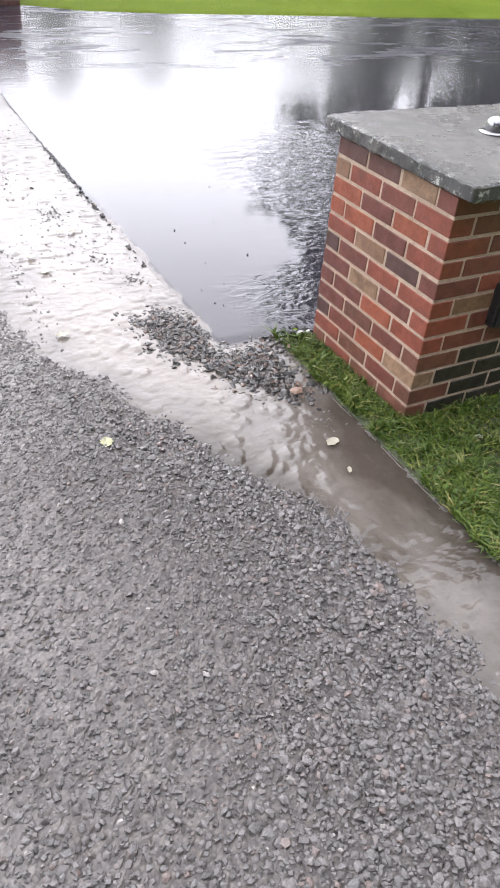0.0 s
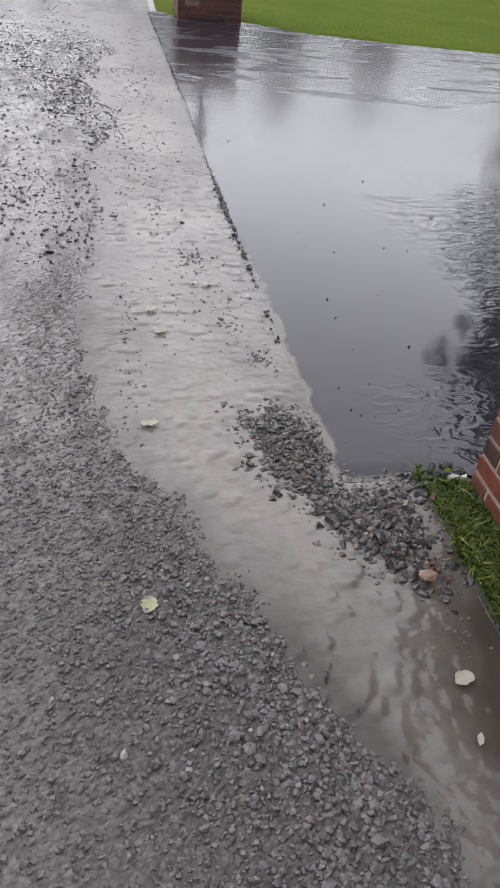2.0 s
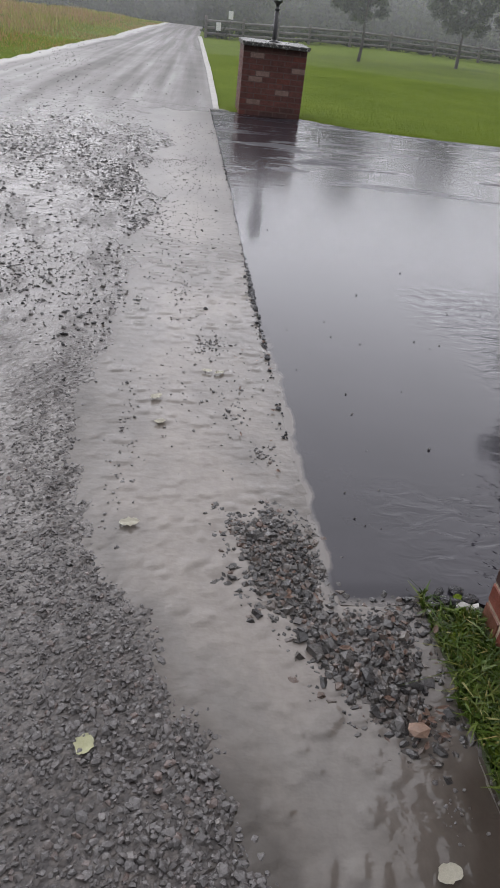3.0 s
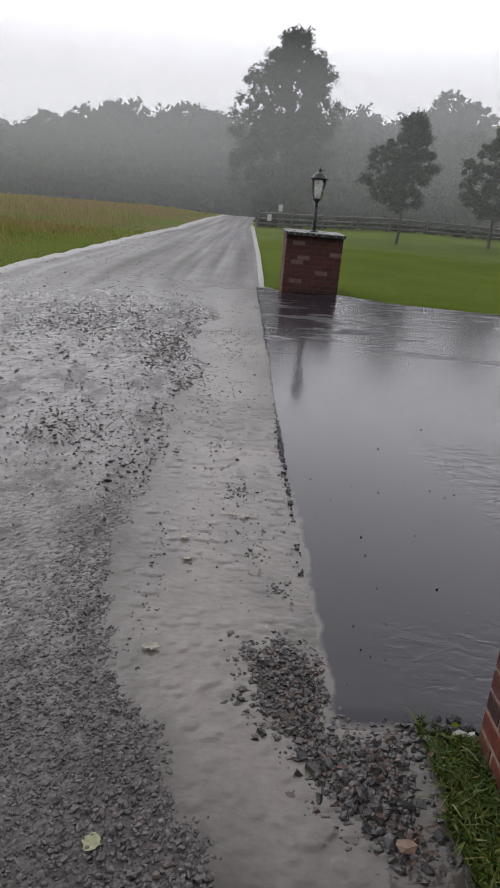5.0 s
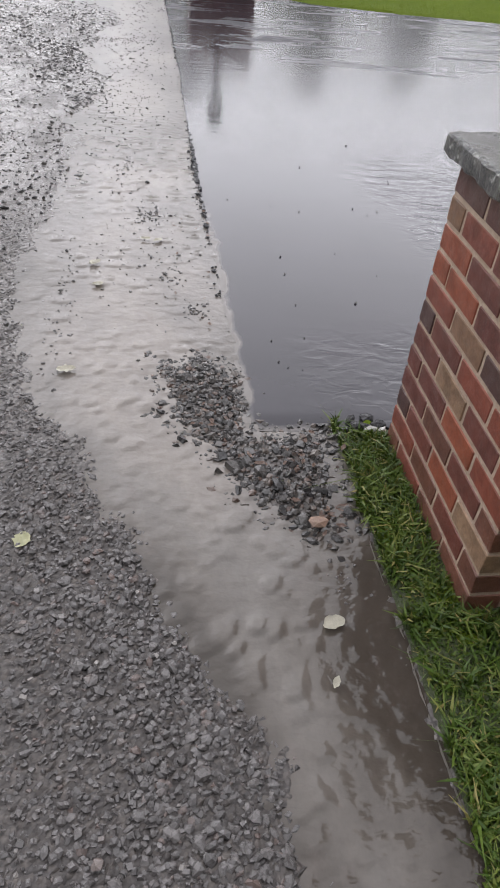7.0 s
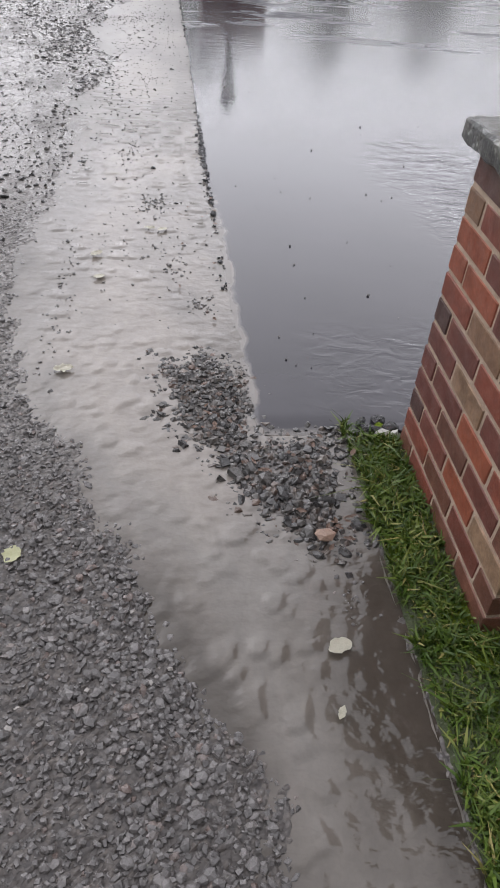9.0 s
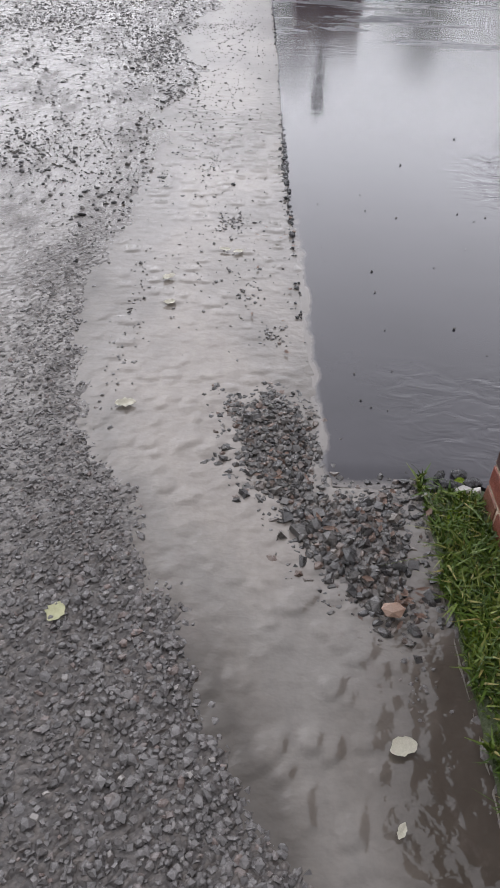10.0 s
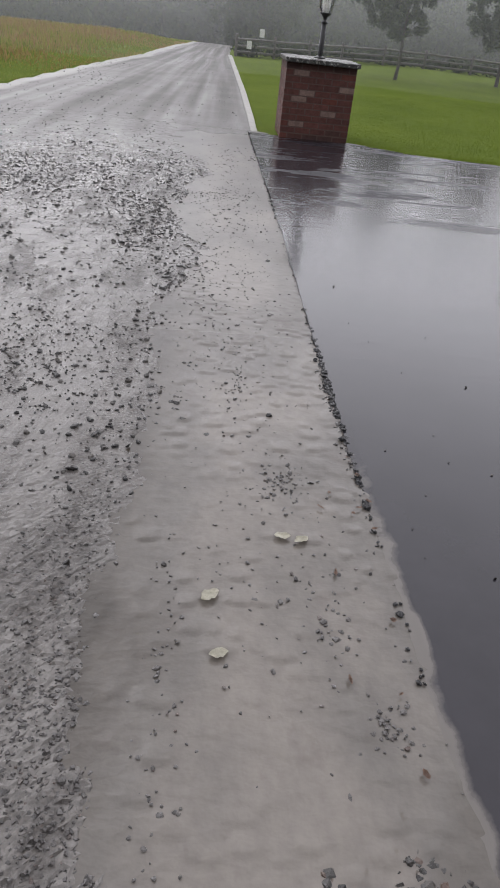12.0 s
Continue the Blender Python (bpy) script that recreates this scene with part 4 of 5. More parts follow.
def build_pile():
    pile = thing("gravel_pile", (0, 0, 0), "heap of wet grey crushed stone washed up at the driveway corner", "gravel pile")
    shapes = []
    for i in range(14):
        v = (CUBE if i % 2 else ICO) * (1 + rng.uniform(-0.32, 0.28, (8 if i % 2 else 12, 1 + 2 * (i % 2)))) * np.array([rng.uniform(0.8, 1.2), rng.uniform(0.6, 0.95), rng.uniform(0.4, 0.62)]) * (0.36 if i % 2 else 0.5)
        shapes.append(mesh_from("stone", v, CUBE_F if i % 2 else ICO_F, M_STONE))
    n, made = 0, []
    tries = 0
    while n < 300 and tries < 60000:
        tries += 1
        x, y = rng.uniform(-0.34, 0.27), rng.uniform(-0.86, 0.18)
        d = float(inside_pile(np.array([x]), np.array([y]))[0])
        s = float(np.clip(rng.lognormal(-3.47, 0.28) * np.interp(y, [-0.7, 0.1], [1.05, 0.66]), 0.015, 0.050))
        if d < -0.01 + 0.02 * float(fbm(np.array([x * 9.0]), np.array([y * 9.0]), 2, 3)[0]):
            continue
        if any((x - a) ** 2 + (y - b) ** 2 < (0.33 * (s + c)) ** 2 for a, b, c in made):
            continue
        made.append((x, y, s))
        ob = new("stone", shapes[int(rng.integers(14))])
        ob.parent = pile
        z = float(bed(np.array([x]), np.array([y]))[0])
        ob.matrix_basis = Matrix.LocRotScale((x, y, max(z, -0.006) + 0.10 * s), Euler((rng.normal(0, 0.4), rng.normal(0, 0.4), rng.uniform(0, 6.28))), Vector((s, s, s)) * 1.1)
        n += 1
    k = 6200
    x, y = rng.uniform(-0.36, 0.27, k), rng.uniform(-0.88, 0.2, k)
    d = inside_pile(x, y) + 0.02 * fbm(x * 9, y * 9, 2, 3)
    keep = (d > -0.07 * rng.uniform(0, 1, k) ** 2.2 + 0.005) & (rng.uniform(0, 1, k) < 0.9 + 0.9 * fbm(x * 14, y * 14, 2, 5))
    x, y = x[keep], y[keep]
    size = np.clip(rng.lognormal(-4.15, 0.36, x.size), 0.007, 0.03)
    me = rubble("crushed_stone", np.stack([x, y, np.maximum(bed(x, y), -0.006) + size * 0.08], 1), size, M_STONE_SMALL, ICO, ICO_F, 0.7, 0.32)
    ob = new("crushed_stone", me)
    ob.parent = pile
    tagged(ob, "", "", "", "stuff")
    # a piece of reddish-pink stone on the heap
    v = ICO * (1 + rng.uniform(-0.28, 0.28, (12, 1))) * np.array([0.022, 0.017, 0.0075])
    red = mat_plain("pink_stone", (0.17, 0.105, 0.072), (0.27, 0.18, 0.13), 40, (0.3, 0.5))
    thing("pink_stone", (0.125, -0.75, 0.032), "broken pinkish brick fragment lying on the gravel heap", "stone", data=mesh_from("pink_stone", v * 1.3, ICO_F, red))


build_road_gravel()
build_pile()


# ---- gate pillars ----
PW, PD, COURSE = 0.8965, 0.6955, 0.0737
BL, BT, BH, J = 0.189, 0.0925, 0.0617, 0.012


def brick_mesh(length, material):
    bm = box_bm(length, BT, BH, bevel=0.0025, segments=1)
    for v in bm.verts:
        v.co += Vector(rng.uniform(-0.0009, 0.0009, 3))
    me = bpy.data.meshes.new("brick")
    bm.to_mesh(me)
    bm.free()
    me.materials.append(material)
    return me


BRICK_MESHES = {key: [brick_mesh(BL, m) for _ in range(2)] for key, m in BRICKS.items()}
# the kind of each brick, a course a word, from the top course down
NEAR_WEST = "ddp rmr omo omr rtd mrr mpm mor mbm mop rbm rbb".split()
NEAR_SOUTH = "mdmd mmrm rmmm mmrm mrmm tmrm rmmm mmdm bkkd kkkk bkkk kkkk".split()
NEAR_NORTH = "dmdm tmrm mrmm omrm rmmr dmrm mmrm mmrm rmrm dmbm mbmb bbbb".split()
FAR_SOUTH = "dddd wggm gggg gggw gwgg wgmg gggg ggwg gmgg wggg gggd dddd".split()


def build_pillar(x0, y0, label, seed, mortar, common, rows):
    """A pillar whose south-west corner stands at x0, y0; bricks laid in pinwheel bond.

    rows names the bricks of a side (0 west, from its north end; 1 south and 3 north, from their west ends)."""
    r = random.Random(seed)
    cx, cy = x0 + PW / 2, y0 + PD / 2
    pillar = thing("gate_pillar", (cx, cy, 0.0), label, "pillar", "brick pillars at the driveway")
    core = box_bm(PW - 0.006, PD - 0.006, 12 * COURSE + 0.03, (0, 0, (12 * COURSE - 0.03) / 2))
    part("mortar_core", core, mortar, pillar)
    def lay(mesh, x, y, z, turn):
        ob = new("brick", mesh)
        ob.parent = pillar
        ob.matrix_basis = pose(x - PW / 2 + r.uniform(-0.0012, 0.0012), y - PD / 2 + r.uniform(-0.0012, 0.0012), z + r.uniform(-0.0008, 0.0008), r.uniform(-0.4, 0.4), 0, turn + r.uniform(-0.3, 0.3))

    for c in range(12):
        z = c * COURSE + BH / 2 + 0.004
        odd = (11 - c) % 2
        for face in range(4):
            count = 4 if face in (1, 3) else 3
            for i in range(count):
                kind = "d" if c == 11 else r.choice(common)
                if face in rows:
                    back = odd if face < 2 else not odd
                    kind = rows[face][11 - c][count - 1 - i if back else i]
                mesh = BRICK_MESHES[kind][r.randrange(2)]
                s = i * (BL + J) + BL / 2
                if face == 0:
                    lay(mesh, BT / 2, s if odd else PD - s, z, 90)
                elif face == 1:
                    lay(mesh, PW - s if odd else s, BT / 2, z, 0)
                elif face == 2:
                    lay(mesh, PW - BT / 2, PD - s if odd else s, z, 90)
                else:
                    lay(mesh, s if odd else PW - s, PD - BT / 2, z, 0)
    # cast cap with ragged, lichen-grown edges
    wx, wy = PW / 2 + 0.024, PD / 2 + 0.078
    bm = box_bm(2 * wx, 2 * wy, 0.052, (0, 0, 0.911), 0.006, 1)
    bmesh.ops.subdivide_edges(bm, edges=[e for e in bm.edges if e.calc_length() > 0.3], cuts=64, use_grid_fill=True)
    worn = []
    for v in bm.verts:
        near = min(wx - abs(v.co.x), wy - abs(v.co.y))
        worn.append(max(0.0, 1 - max(0.0, near) / 0.03))
        k = noise.noise(v.co * 22 + Vector((seed, 0, 0))) * 0.010 + noise.noise(v.co * 70) * 0.005
        if near < 0.02:
            v.co.x *= 1 + k
            v.co.y *= 1 + k
            v.co.z += noise.noise(v.co * 40) * 0.005
        v.co.z += noise.noise(v.co * 9) * 0.003 * (1 if v.co.z > 0.9 else 0.5)
    ob = part("cap", bm, M_CAP, pillar, "rough concrete cap with pale lichen and dark edges")
    ob.data.attributes.new("worn", "FLOAT", "POINT").data.foreach_set("value", worn)
    return cx, cy


def build_lamp(cx, cy, z):
    lamp = thing("pillar_lamp", (cx, cy, z), "black metal post lantern with clear tapered glass on a pillar cap", "lamp", "lanterns on the pillars")
    part("base_plate", lathe([(0.0, 0.0), (0.075, 0.0), (0.075, 0.012), (0.05, 0.02), (0.038, 0.03), (0.03, 0.035), (0, 0.035)], 24), M_BLACK, lamp)
    part("post", lathe([(0.032, 0.03), (0.032, 0.40), (0.0, 0.40)], 20), M_BLACK, lamp)
    part("collar", lathe([(0.0, 0.39), (0.036, 0.39), (0.036, 0.41), (0.02, 0.42), (0.024, 0.45), (0.045, 0.475), (0.072, 0.495), (0.074, 0.505), (0.0, 0.507)], 24), M_BLACK, lamp)
    glass = lathe([(0.068, 0.507), (0.084, 0.56), (0.102, 0.66), (0.112, 0.76), (0.114, 0.795), (0.111, 0.795), (0.109, 0.76), (0.099, 0.66), (0.081, 0.56), (0.065, 0.509)], 24)
    g = part("glass_shade", glass, M_GLASS, lamp, "clear seeded glass")
    g.visible_shadow = False
    for k in range(3):
        a = 2.1 * k + 0.4
        t = lathe([(0.0, 0.507), (0.011, 0.507), (0.011, 0.60), (0.007, 0.605), (0.009, 0.63), (0.0, 0.665)], 10)
        bmesh.ops.translate(t, verts=t.verts[:], vec=(0.028 * math.cos(a), 0.028 * math.sin(a), 0))
        part("candle", t, M_BULB, lamp, "white candle tube")
    for k in range(4):
        a = math.pi / 2 * k + 0.5
        rib = [(r * math.cos(a), r * math.sin(a), h) for r, h in ((0.071, 0.505), (0.087, 0.56), (0.105, 0.66), (0.115, 0.76), (0.117, 0.80))]
        part("rib", tube(rib, [0.0035] * 5, 6), M_BLACK, g, "thin black metal rib")
    roof = part("roof", lathe([(0.0, 0.793), (0.128, 0.793), (0.138, 0.80), (0.136, 0.812), (0.115, 0.825), (0.10, 0.85), (0.075, 0.88), (0.045, 0.895), (0.03, 0.90), (0.03, 0.91), (0.0, 0.912)], 28), M_BLACK, lamp)
    part("finial", lathe([(0.0, 0.905), (0.018, 0.912), (0.024, 0.925), (0.016, 0.94), (0.008, 0.948), (0.011, 0.957), (0.0, 0.972)], 16), M_BLACK, roof)


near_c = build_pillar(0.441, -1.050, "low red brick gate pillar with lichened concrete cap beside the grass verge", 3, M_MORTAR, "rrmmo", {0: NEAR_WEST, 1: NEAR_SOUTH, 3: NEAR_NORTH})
far_c = build_pillar(0.410, 9.372, "low red brick gate pillar carrying a lantern at the lawn's corner", 11, M_GREYMORTAR, "gggm", {1: FAR_SOUTH})
build_lamp(*far_c, 0.937)

fitting = thing("lamp_fitting", (near_c[0] + 0.03, near_c[1] + 0.05, 0.936), "shiny bare metal lamp fitting screwed to the pillar cap", "lamp fitting")
part("flange", lathe([(0.0, 0.0), (0.055, 0.0), (0.055, 0.007), (0.035, 0.011), (0.0, 0.011)], 24), M_STEEL, fitting)
part("dome", lathe([(0.034, 0.008), (0.036, 0.03), (0.032, 0.045), (0.02, 0.056), (0.0, 0.06)], 24), M_STEEL, fitting)

hole = thing("outlet_box", (0.80, -1.062, 0.46), "black weatherproof outlet box on the pillar's shaded face", "outlet box")
case = part("box", box_bm(0.15, 0.05, 0.17, (0, 0, 0), 0.008, 2), M_BLACK, hole)
part("flap", box_bm(0.13, 0.012, 0.15, (0, -0.032, 0), 0.005, 2), M_BLACK, case)


# ---- grass ----
def build_soil():
    xs, ys = np.r_[0.272, 0.285, np.arange(0.30, 2.3, 0.05)], np.r_[np.arange(-4.4, -0.36, 0.05), np.arange(-0.36, -0.2, 0.02)]
    X, Y = np.meshgrid(xs, ys)
    fade = smooth(1.15, 1.5, X + 0.15 * fbm(X * 3, Y * 3, 3, 78)) + smooth(-2.35, -2.75, Y + 0.2 * fbm(X * 3, Y * 3, 3, 79))
    Z = 0.014 + 0.012 * fbm(X * 9, Y * 9, 3, 77) * smooth(0.27, 0.33, X) - 0.02 * (X < 0.28) - 0.03 * np.clip(fade, 0, 1)
    Z = np.where(Y > drive_near(X) - 0.012, -0.03, Z)
    thing("verge_soil", (0, 0, 0), "dark damp soil and thatch under the verge grass", "soil", kind="structure", data=mesh_from("verge_soil", np.stack([X, Y, Z], 2).reshape(-1, 3), grid_faces(len(xs), len(ys)), M_SOIL, flat=False))


build_soil()


def build_verge():
    n = 74000
    x, y = 0.25 + 1.35 * rng.uniform(0, 1, n) ** 1.35, rng.uniform(-3.0, -0.27, n)
    edge = 0.276 + 0.035 * fbm(y * 9, y * 0 + 3, 3, 71)
    tuft = fbm(x * 13, y * 13, 3, 74)
    keep = (x > edge) & ~((x > 0.435) & (x < 1.345) & (y > -1.062)) & ~((y > -0.335) & (x > 0.29)) & (rng.uniform(0, 1, n) < 1.1 + 0.8 * tuft)
    keep &= rng.uniform(0, 1, n) < smooth(-3.0, -2.5, y) * smooth(1.6, 1.3, x)
    x, y, tuft = x[keep], y[keep], tuft[keep]
    h = rng.uniform(0.014, 0.040, x.size) * np.clip(0.95 + 1.1 * tuft, 0.4, 1.7)
    me = blades("verge_grass", np.stack([x, y, np.full(x.size, 0.010)], 1), h, rng.uniform(0.0045, 0.0105, x.size), M_BLADE, 1.15)
    thing("verge_grass", (0, 0, 0), "short wet green grass growing beside the brick pillar", "grass", kind="stuff", data=me)


def build_lawn():
    n = 42000
    y = 8.3 + 9 * rng.uniform(0, 1, n) ** 1.6
    x = rng.uniform(0.1, 1, n) * (2.5 + 0.62 * (y + 2))
    front = drive_far(x) + 0.02
    keep = (y > front + 0.02 * fbm(x * 8, y * 8, 2, 73)) & (x > np.interp(y, [9.6, 15, 27, 40], [0.175, 0.26, 0.385, 1.2])) & ~((x > 0.40) & (x < 1.32) & (y < 10.08))
    x, y = x[keep], y[keep]
    h = rng.uniform(0.012, 0.03, x.size)
    me = blades("lawn_grass", np.stack([x, y, 0.006 + terrain(x, y) + 0.02 * fbm(x * 0.8, y * 0.8, 3, 1) * smooth(9.8, 12, y)], 1), h, rng.uniform(0.004, 0.007, x.size), M_LAWN, 0.6)
    thing("lawn_grass", (0, 0, 0), "mown bright green lawn behind the far pillar", "lawn", kind="stuff", data=me)


def build_meadow():
    n = 55000
    y = 4 + 44 * rng.uniform(0, 1, n) ** 1.3
    x = road_left(y) + 0.02 - rng.uniform(0, 1, n) ** 1.4 * (6 + 0.45 * y)
    d = road_left(y) - x
    h = (0.08 + 0.34 * smooth(0.5, 3.0, d)) * rng.uniform(0.5, 1.1, n) * (0.8 + 0.6 * fbm(x * 0.5, y * 0.35, 3, 81))
    z = terrain(x, y)
    me = blades("meadow_grass", np.stack([x, y, z], 1), h, rng.uniform(0.006, 0.014, n) * (1 + 0.05 * y), M_MEADOW, 0.25)
    thing("meadow_grass", (0, 0, 0), "tall rough meadow grass with rusty brown seed heads", "meadow", kind="stuff", data=me)


build_verge()
build_lawn()
build_meadow()


# ---- trees, woods and the fence ----
def leaf_cloud(name, centres, radii, count, size, material, loose=0.62):
    """Small leaf faces gathered in clumps."""
    pick = rng.integers(0, len(centres), count)
    d = rng.normal(0, 1, (count, 3))
    d /= np.linalg.norm(d, axis=1)[:, None]
    c = np.asarray(centres)[pick] + d * (np.asarray(radii)[pick] * np.clip(np.abs(rng.normal(0, loose, count)), 0, 1.7 * loose))[:, None]
    a, b = rng.normal(0, 1, (count, 3)), rng.normal(0, 1, (count, 3))
    a /= np.linalg.norm(a, axis=1)[:, None]
    b = np.cross(a, b)
    b /= np.linalg.norm(b, axis=1)[:, None]
    s = (size * rng.uniform(0.6, 1.3, count))[:, None]
    v = np.stack([c - a * s, c - b * s * 0.55, c + a * s, c + b * s * 0.55], 1)
    f = np.arange(count * 4).reshape(-1, 4)
    return mesh_from(name, v.reshape(-1, 3), f, material)


def crown_clumps(base, height, low, spread, n, shape):
    """Clump centres in a crown; shape gives the half-width at each height from 0 to 1."""
    u = rng.uniform(0, 1, n)
    r = spread * np.interp(u, np.linspace(0, 1, len(shape)), shape) * np.sqrt(rng.uniform(0.1, 1, n))
    a = rng.uniform(0, 2 * np.pi, n)
    r = r * np.clip(0.93 + 0.75 * fbm(a * 1.3, u * 7, 3, 83), 0.55, 1.2)
    c = np.stack([base[0] + r * np.cos(a), base[1] + r * np.sin(a), base[2] + low + u * (height - low)], 1)
    return c, rng.uniform(0.07, 0.22, n) * spread


def build_tree(base, height, low, spread, shape, label, leaves, size, clumps, material, trunk=0.06, core=0):
    tree = thing("tree", base, label, "tree", "trees beyond the drive")
    o = (0, 0, 0)
    bm = bmesh.new()
    pts = [(0.02 * height * noise.noise(Vector((base[0], 0, k))), 0.02 * height * noise.noise(Vector((0, base[1], k))), height * k / 6 * 0.93 - 0.05) for k in range(7)]
    pts[0] = (0, 0, -0.1)
    add_tube(bm, pts, [trunk * (1.25 if k == 0 else 1 - k / 6.6) for k in range(7)], 9)
    part("trunk", bm, M_BARK, tree)
    for k in range(14):
        h = low * 0.9 + (height - low) * (k + 0.5) / 15
        a = k * 2.4
        r = spread * float(np.interp((h - low) / (height - low), np.linspace(0, 1, len(shape)), shape)) * 0.8
        limb = [(0, 0, h), (0.5 * r * math.cos(a), 0.5 * r * math.sin(a), h + 0.16 * r), (r * math.cos(a), r * math.sin(a), h + 0.34 * r)]
        part("limb", tube(limb, [trunk * 0.34, trunk * 0.2, trunk * 0.07], 6), M_BARK, tree)
    c, rad = crown_clumps(o, height, low, spread, clumps, shape)
    crown = part("crown", leaf_cloud("crown", c, rad, leaves, size, material, 0.52), material, tree)
    if core:
        c, rad = crown_clumps(o, height * 0.95, low, spread * 0.82, clumps // 2, shape)
        part("inner_leaves", leaf_cloud("inner_leaves", c, rad, core, size * 2.4, material), material, crown)
    return tree


OVAL = (0.45, 0.85, 1.0, 1.0, 0.9, 0.7, 0.3)
PINE = (0.6, 0.95, 1.0, 0.95, 0.8, 0.6, 0.25)
TALL = (0.55, 0.9, 1.06, 1.0, 0.92, 0.97, 0.85, 0.6, 0.22)


def ground_at(x, y):
    return float(terrain(np.array([x]), np.array([y]))[0])


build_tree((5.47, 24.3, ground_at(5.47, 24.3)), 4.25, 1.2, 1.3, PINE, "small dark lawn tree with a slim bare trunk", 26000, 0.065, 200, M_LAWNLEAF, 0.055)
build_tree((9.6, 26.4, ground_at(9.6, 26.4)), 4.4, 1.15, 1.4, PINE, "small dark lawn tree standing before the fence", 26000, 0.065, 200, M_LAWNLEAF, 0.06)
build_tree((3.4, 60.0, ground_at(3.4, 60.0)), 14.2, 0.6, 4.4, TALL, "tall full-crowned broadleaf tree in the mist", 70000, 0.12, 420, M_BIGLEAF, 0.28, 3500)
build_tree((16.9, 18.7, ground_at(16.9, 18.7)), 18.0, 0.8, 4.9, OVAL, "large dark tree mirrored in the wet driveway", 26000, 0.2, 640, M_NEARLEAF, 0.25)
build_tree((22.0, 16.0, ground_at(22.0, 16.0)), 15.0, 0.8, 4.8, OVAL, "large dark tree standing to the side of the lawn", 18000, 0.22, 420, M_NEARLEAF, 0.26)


RISE = ((-60, -30, -17, -12, -9.5, -6, -3, -0.7, 4, 6.7, 9.2, 11, 13, 15, 17, 18.7, 25, 40, 70), (4.5, 3.5, 2.9, 4.2, 4.7, 5.0, 5.1, 4.5, 5.0, 5.8, 5.9, 4.9, 6.1, 7.1, 6.4, 5.4, 6.0, 7.0, 6.0))


def round_crown(x, y, z, top, spread, n):
    """Clumps set over the dome and flanks of one broad crown."""
    u, a = rng.uniform(-0.75, 1, n), rng.uniform(0, 2 * np.pi, n)
    r = np.sqrt(1 - np.clip(u, 0, 1) ** 2) * spread * rng.uniform(0.72, 1.0, n)
    dome = min(spread * 1.15, top * 0.45)
    h = np.where(u > 0, top - dome + u * dome * rng.uniform(0.85, 1.0, n), (top - dome) * (1 + u))
    return np.stack([x + r * np.cos(a), y + r * np.sin(a), z + h], 1), rng.uniform(0.2, 0.36, n) * spread


def build_woods():
    """Misty woodland round the fields, and an unseen dark stand added close behind the road to block the southern sky,
    as one mass of crowns.
    """
    cs, rs, low_c, low_r, boles = [], [], [], [], bmesh.new()
    for k in range(300):
        a = -36 + 78 * (k + rng.uniform(0, 1)) / 220 if k < 220 else rng.uniform(42, 324)
        dist = rng.uniform(92, 122)
        behind = 118 < a < 250
        if 5 < a < 42:
            dist = rng.uniform(76, 98)
        if behind:
            dist = rng.uniform(13, 24)
        x, y = dist * math.sin(radians(a)), dist * math.cos(radians(a)) - 2
        z = ground_at(x, y)
        top = 1.55 + dist * math.tan(radians(float(np.interp((a + 180) % 360 - 180, *RISE)))) - z
        top = rng.uniform(13, 17) if behind else top * rng.uniform(0.84, 1.06)
        spread = rng.uniform(2.6, 5.2)
        c, r = round_crown(x, y, z, top - 0.4, spread, 110 if k < 220 else 30)
        cs.append(c)
        rs.append(r)
        c, r = crown_clumps((x, y, z), top * 0.86, -0.5, spread * 0.8, 30, FULL_CROWN)
        low_c.append(c)
        low_r.append(r * 1.6)
        add_tube(boles, [(x, y, z - 0.3), (x, y, z + top * 0.7)], [0.22, 0.1], 6)
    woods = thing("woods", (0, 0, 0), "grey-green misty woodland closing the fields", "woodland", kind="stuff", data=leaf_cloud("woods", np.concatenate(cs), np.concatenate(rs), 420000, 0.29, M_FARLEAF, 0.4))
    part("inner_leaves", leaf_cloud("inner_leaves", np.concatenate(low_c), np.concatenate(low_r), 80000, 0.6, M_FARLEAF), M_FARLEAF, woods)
    part("trunks", boles, M_BARK, woods)


FULL_CROWN = (0.9, 1.0, 1.0, 1.0, 0.95, 0.82, 0.5)
build_woods()


def build_ridge():
    """The deep mass of the wood behind its outer trees."""
    a = np.radians(np.linspace(-60, 110, 1400))
    deg = np.degrees(a)
    lift = np.interp(deg, *RISE)
    lumps = np.abs(np.sin(deg * 0.9 + 2.0 * fbm(deg * 0.3, deg * 0, 3, 66))) * 0.10 + 0.10 * fbm(deg * 0.8, deg * 0, 4, 67) + 0.05 * fbm(deg * 7, deg * 0, 3, 68)
    rows = []
    for k, u in enumerate(np.linspace(0, 1, 12)):
        r = 124 + 5 * u + 1.6 * fbm(deg * 2.0, deg * 0 + 4.0 * k, 3, 69)
        top = 1.55 + r * np.tan(np.radians(lift)) * (0.80 + 1.2 * lumps)
        rows.append(np.stack([r * np.sin(a), r * np.cos(a) - 2, -7 + u * (top + 7)], 1))
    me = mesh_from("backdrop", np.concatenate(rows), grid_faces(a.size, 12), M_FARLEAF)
    thing("backdrop", (0, 0, 0), "deep grey-green mass of wet woodland behind the fields", "woodland", kind="structure", data=me)


build_ridge()


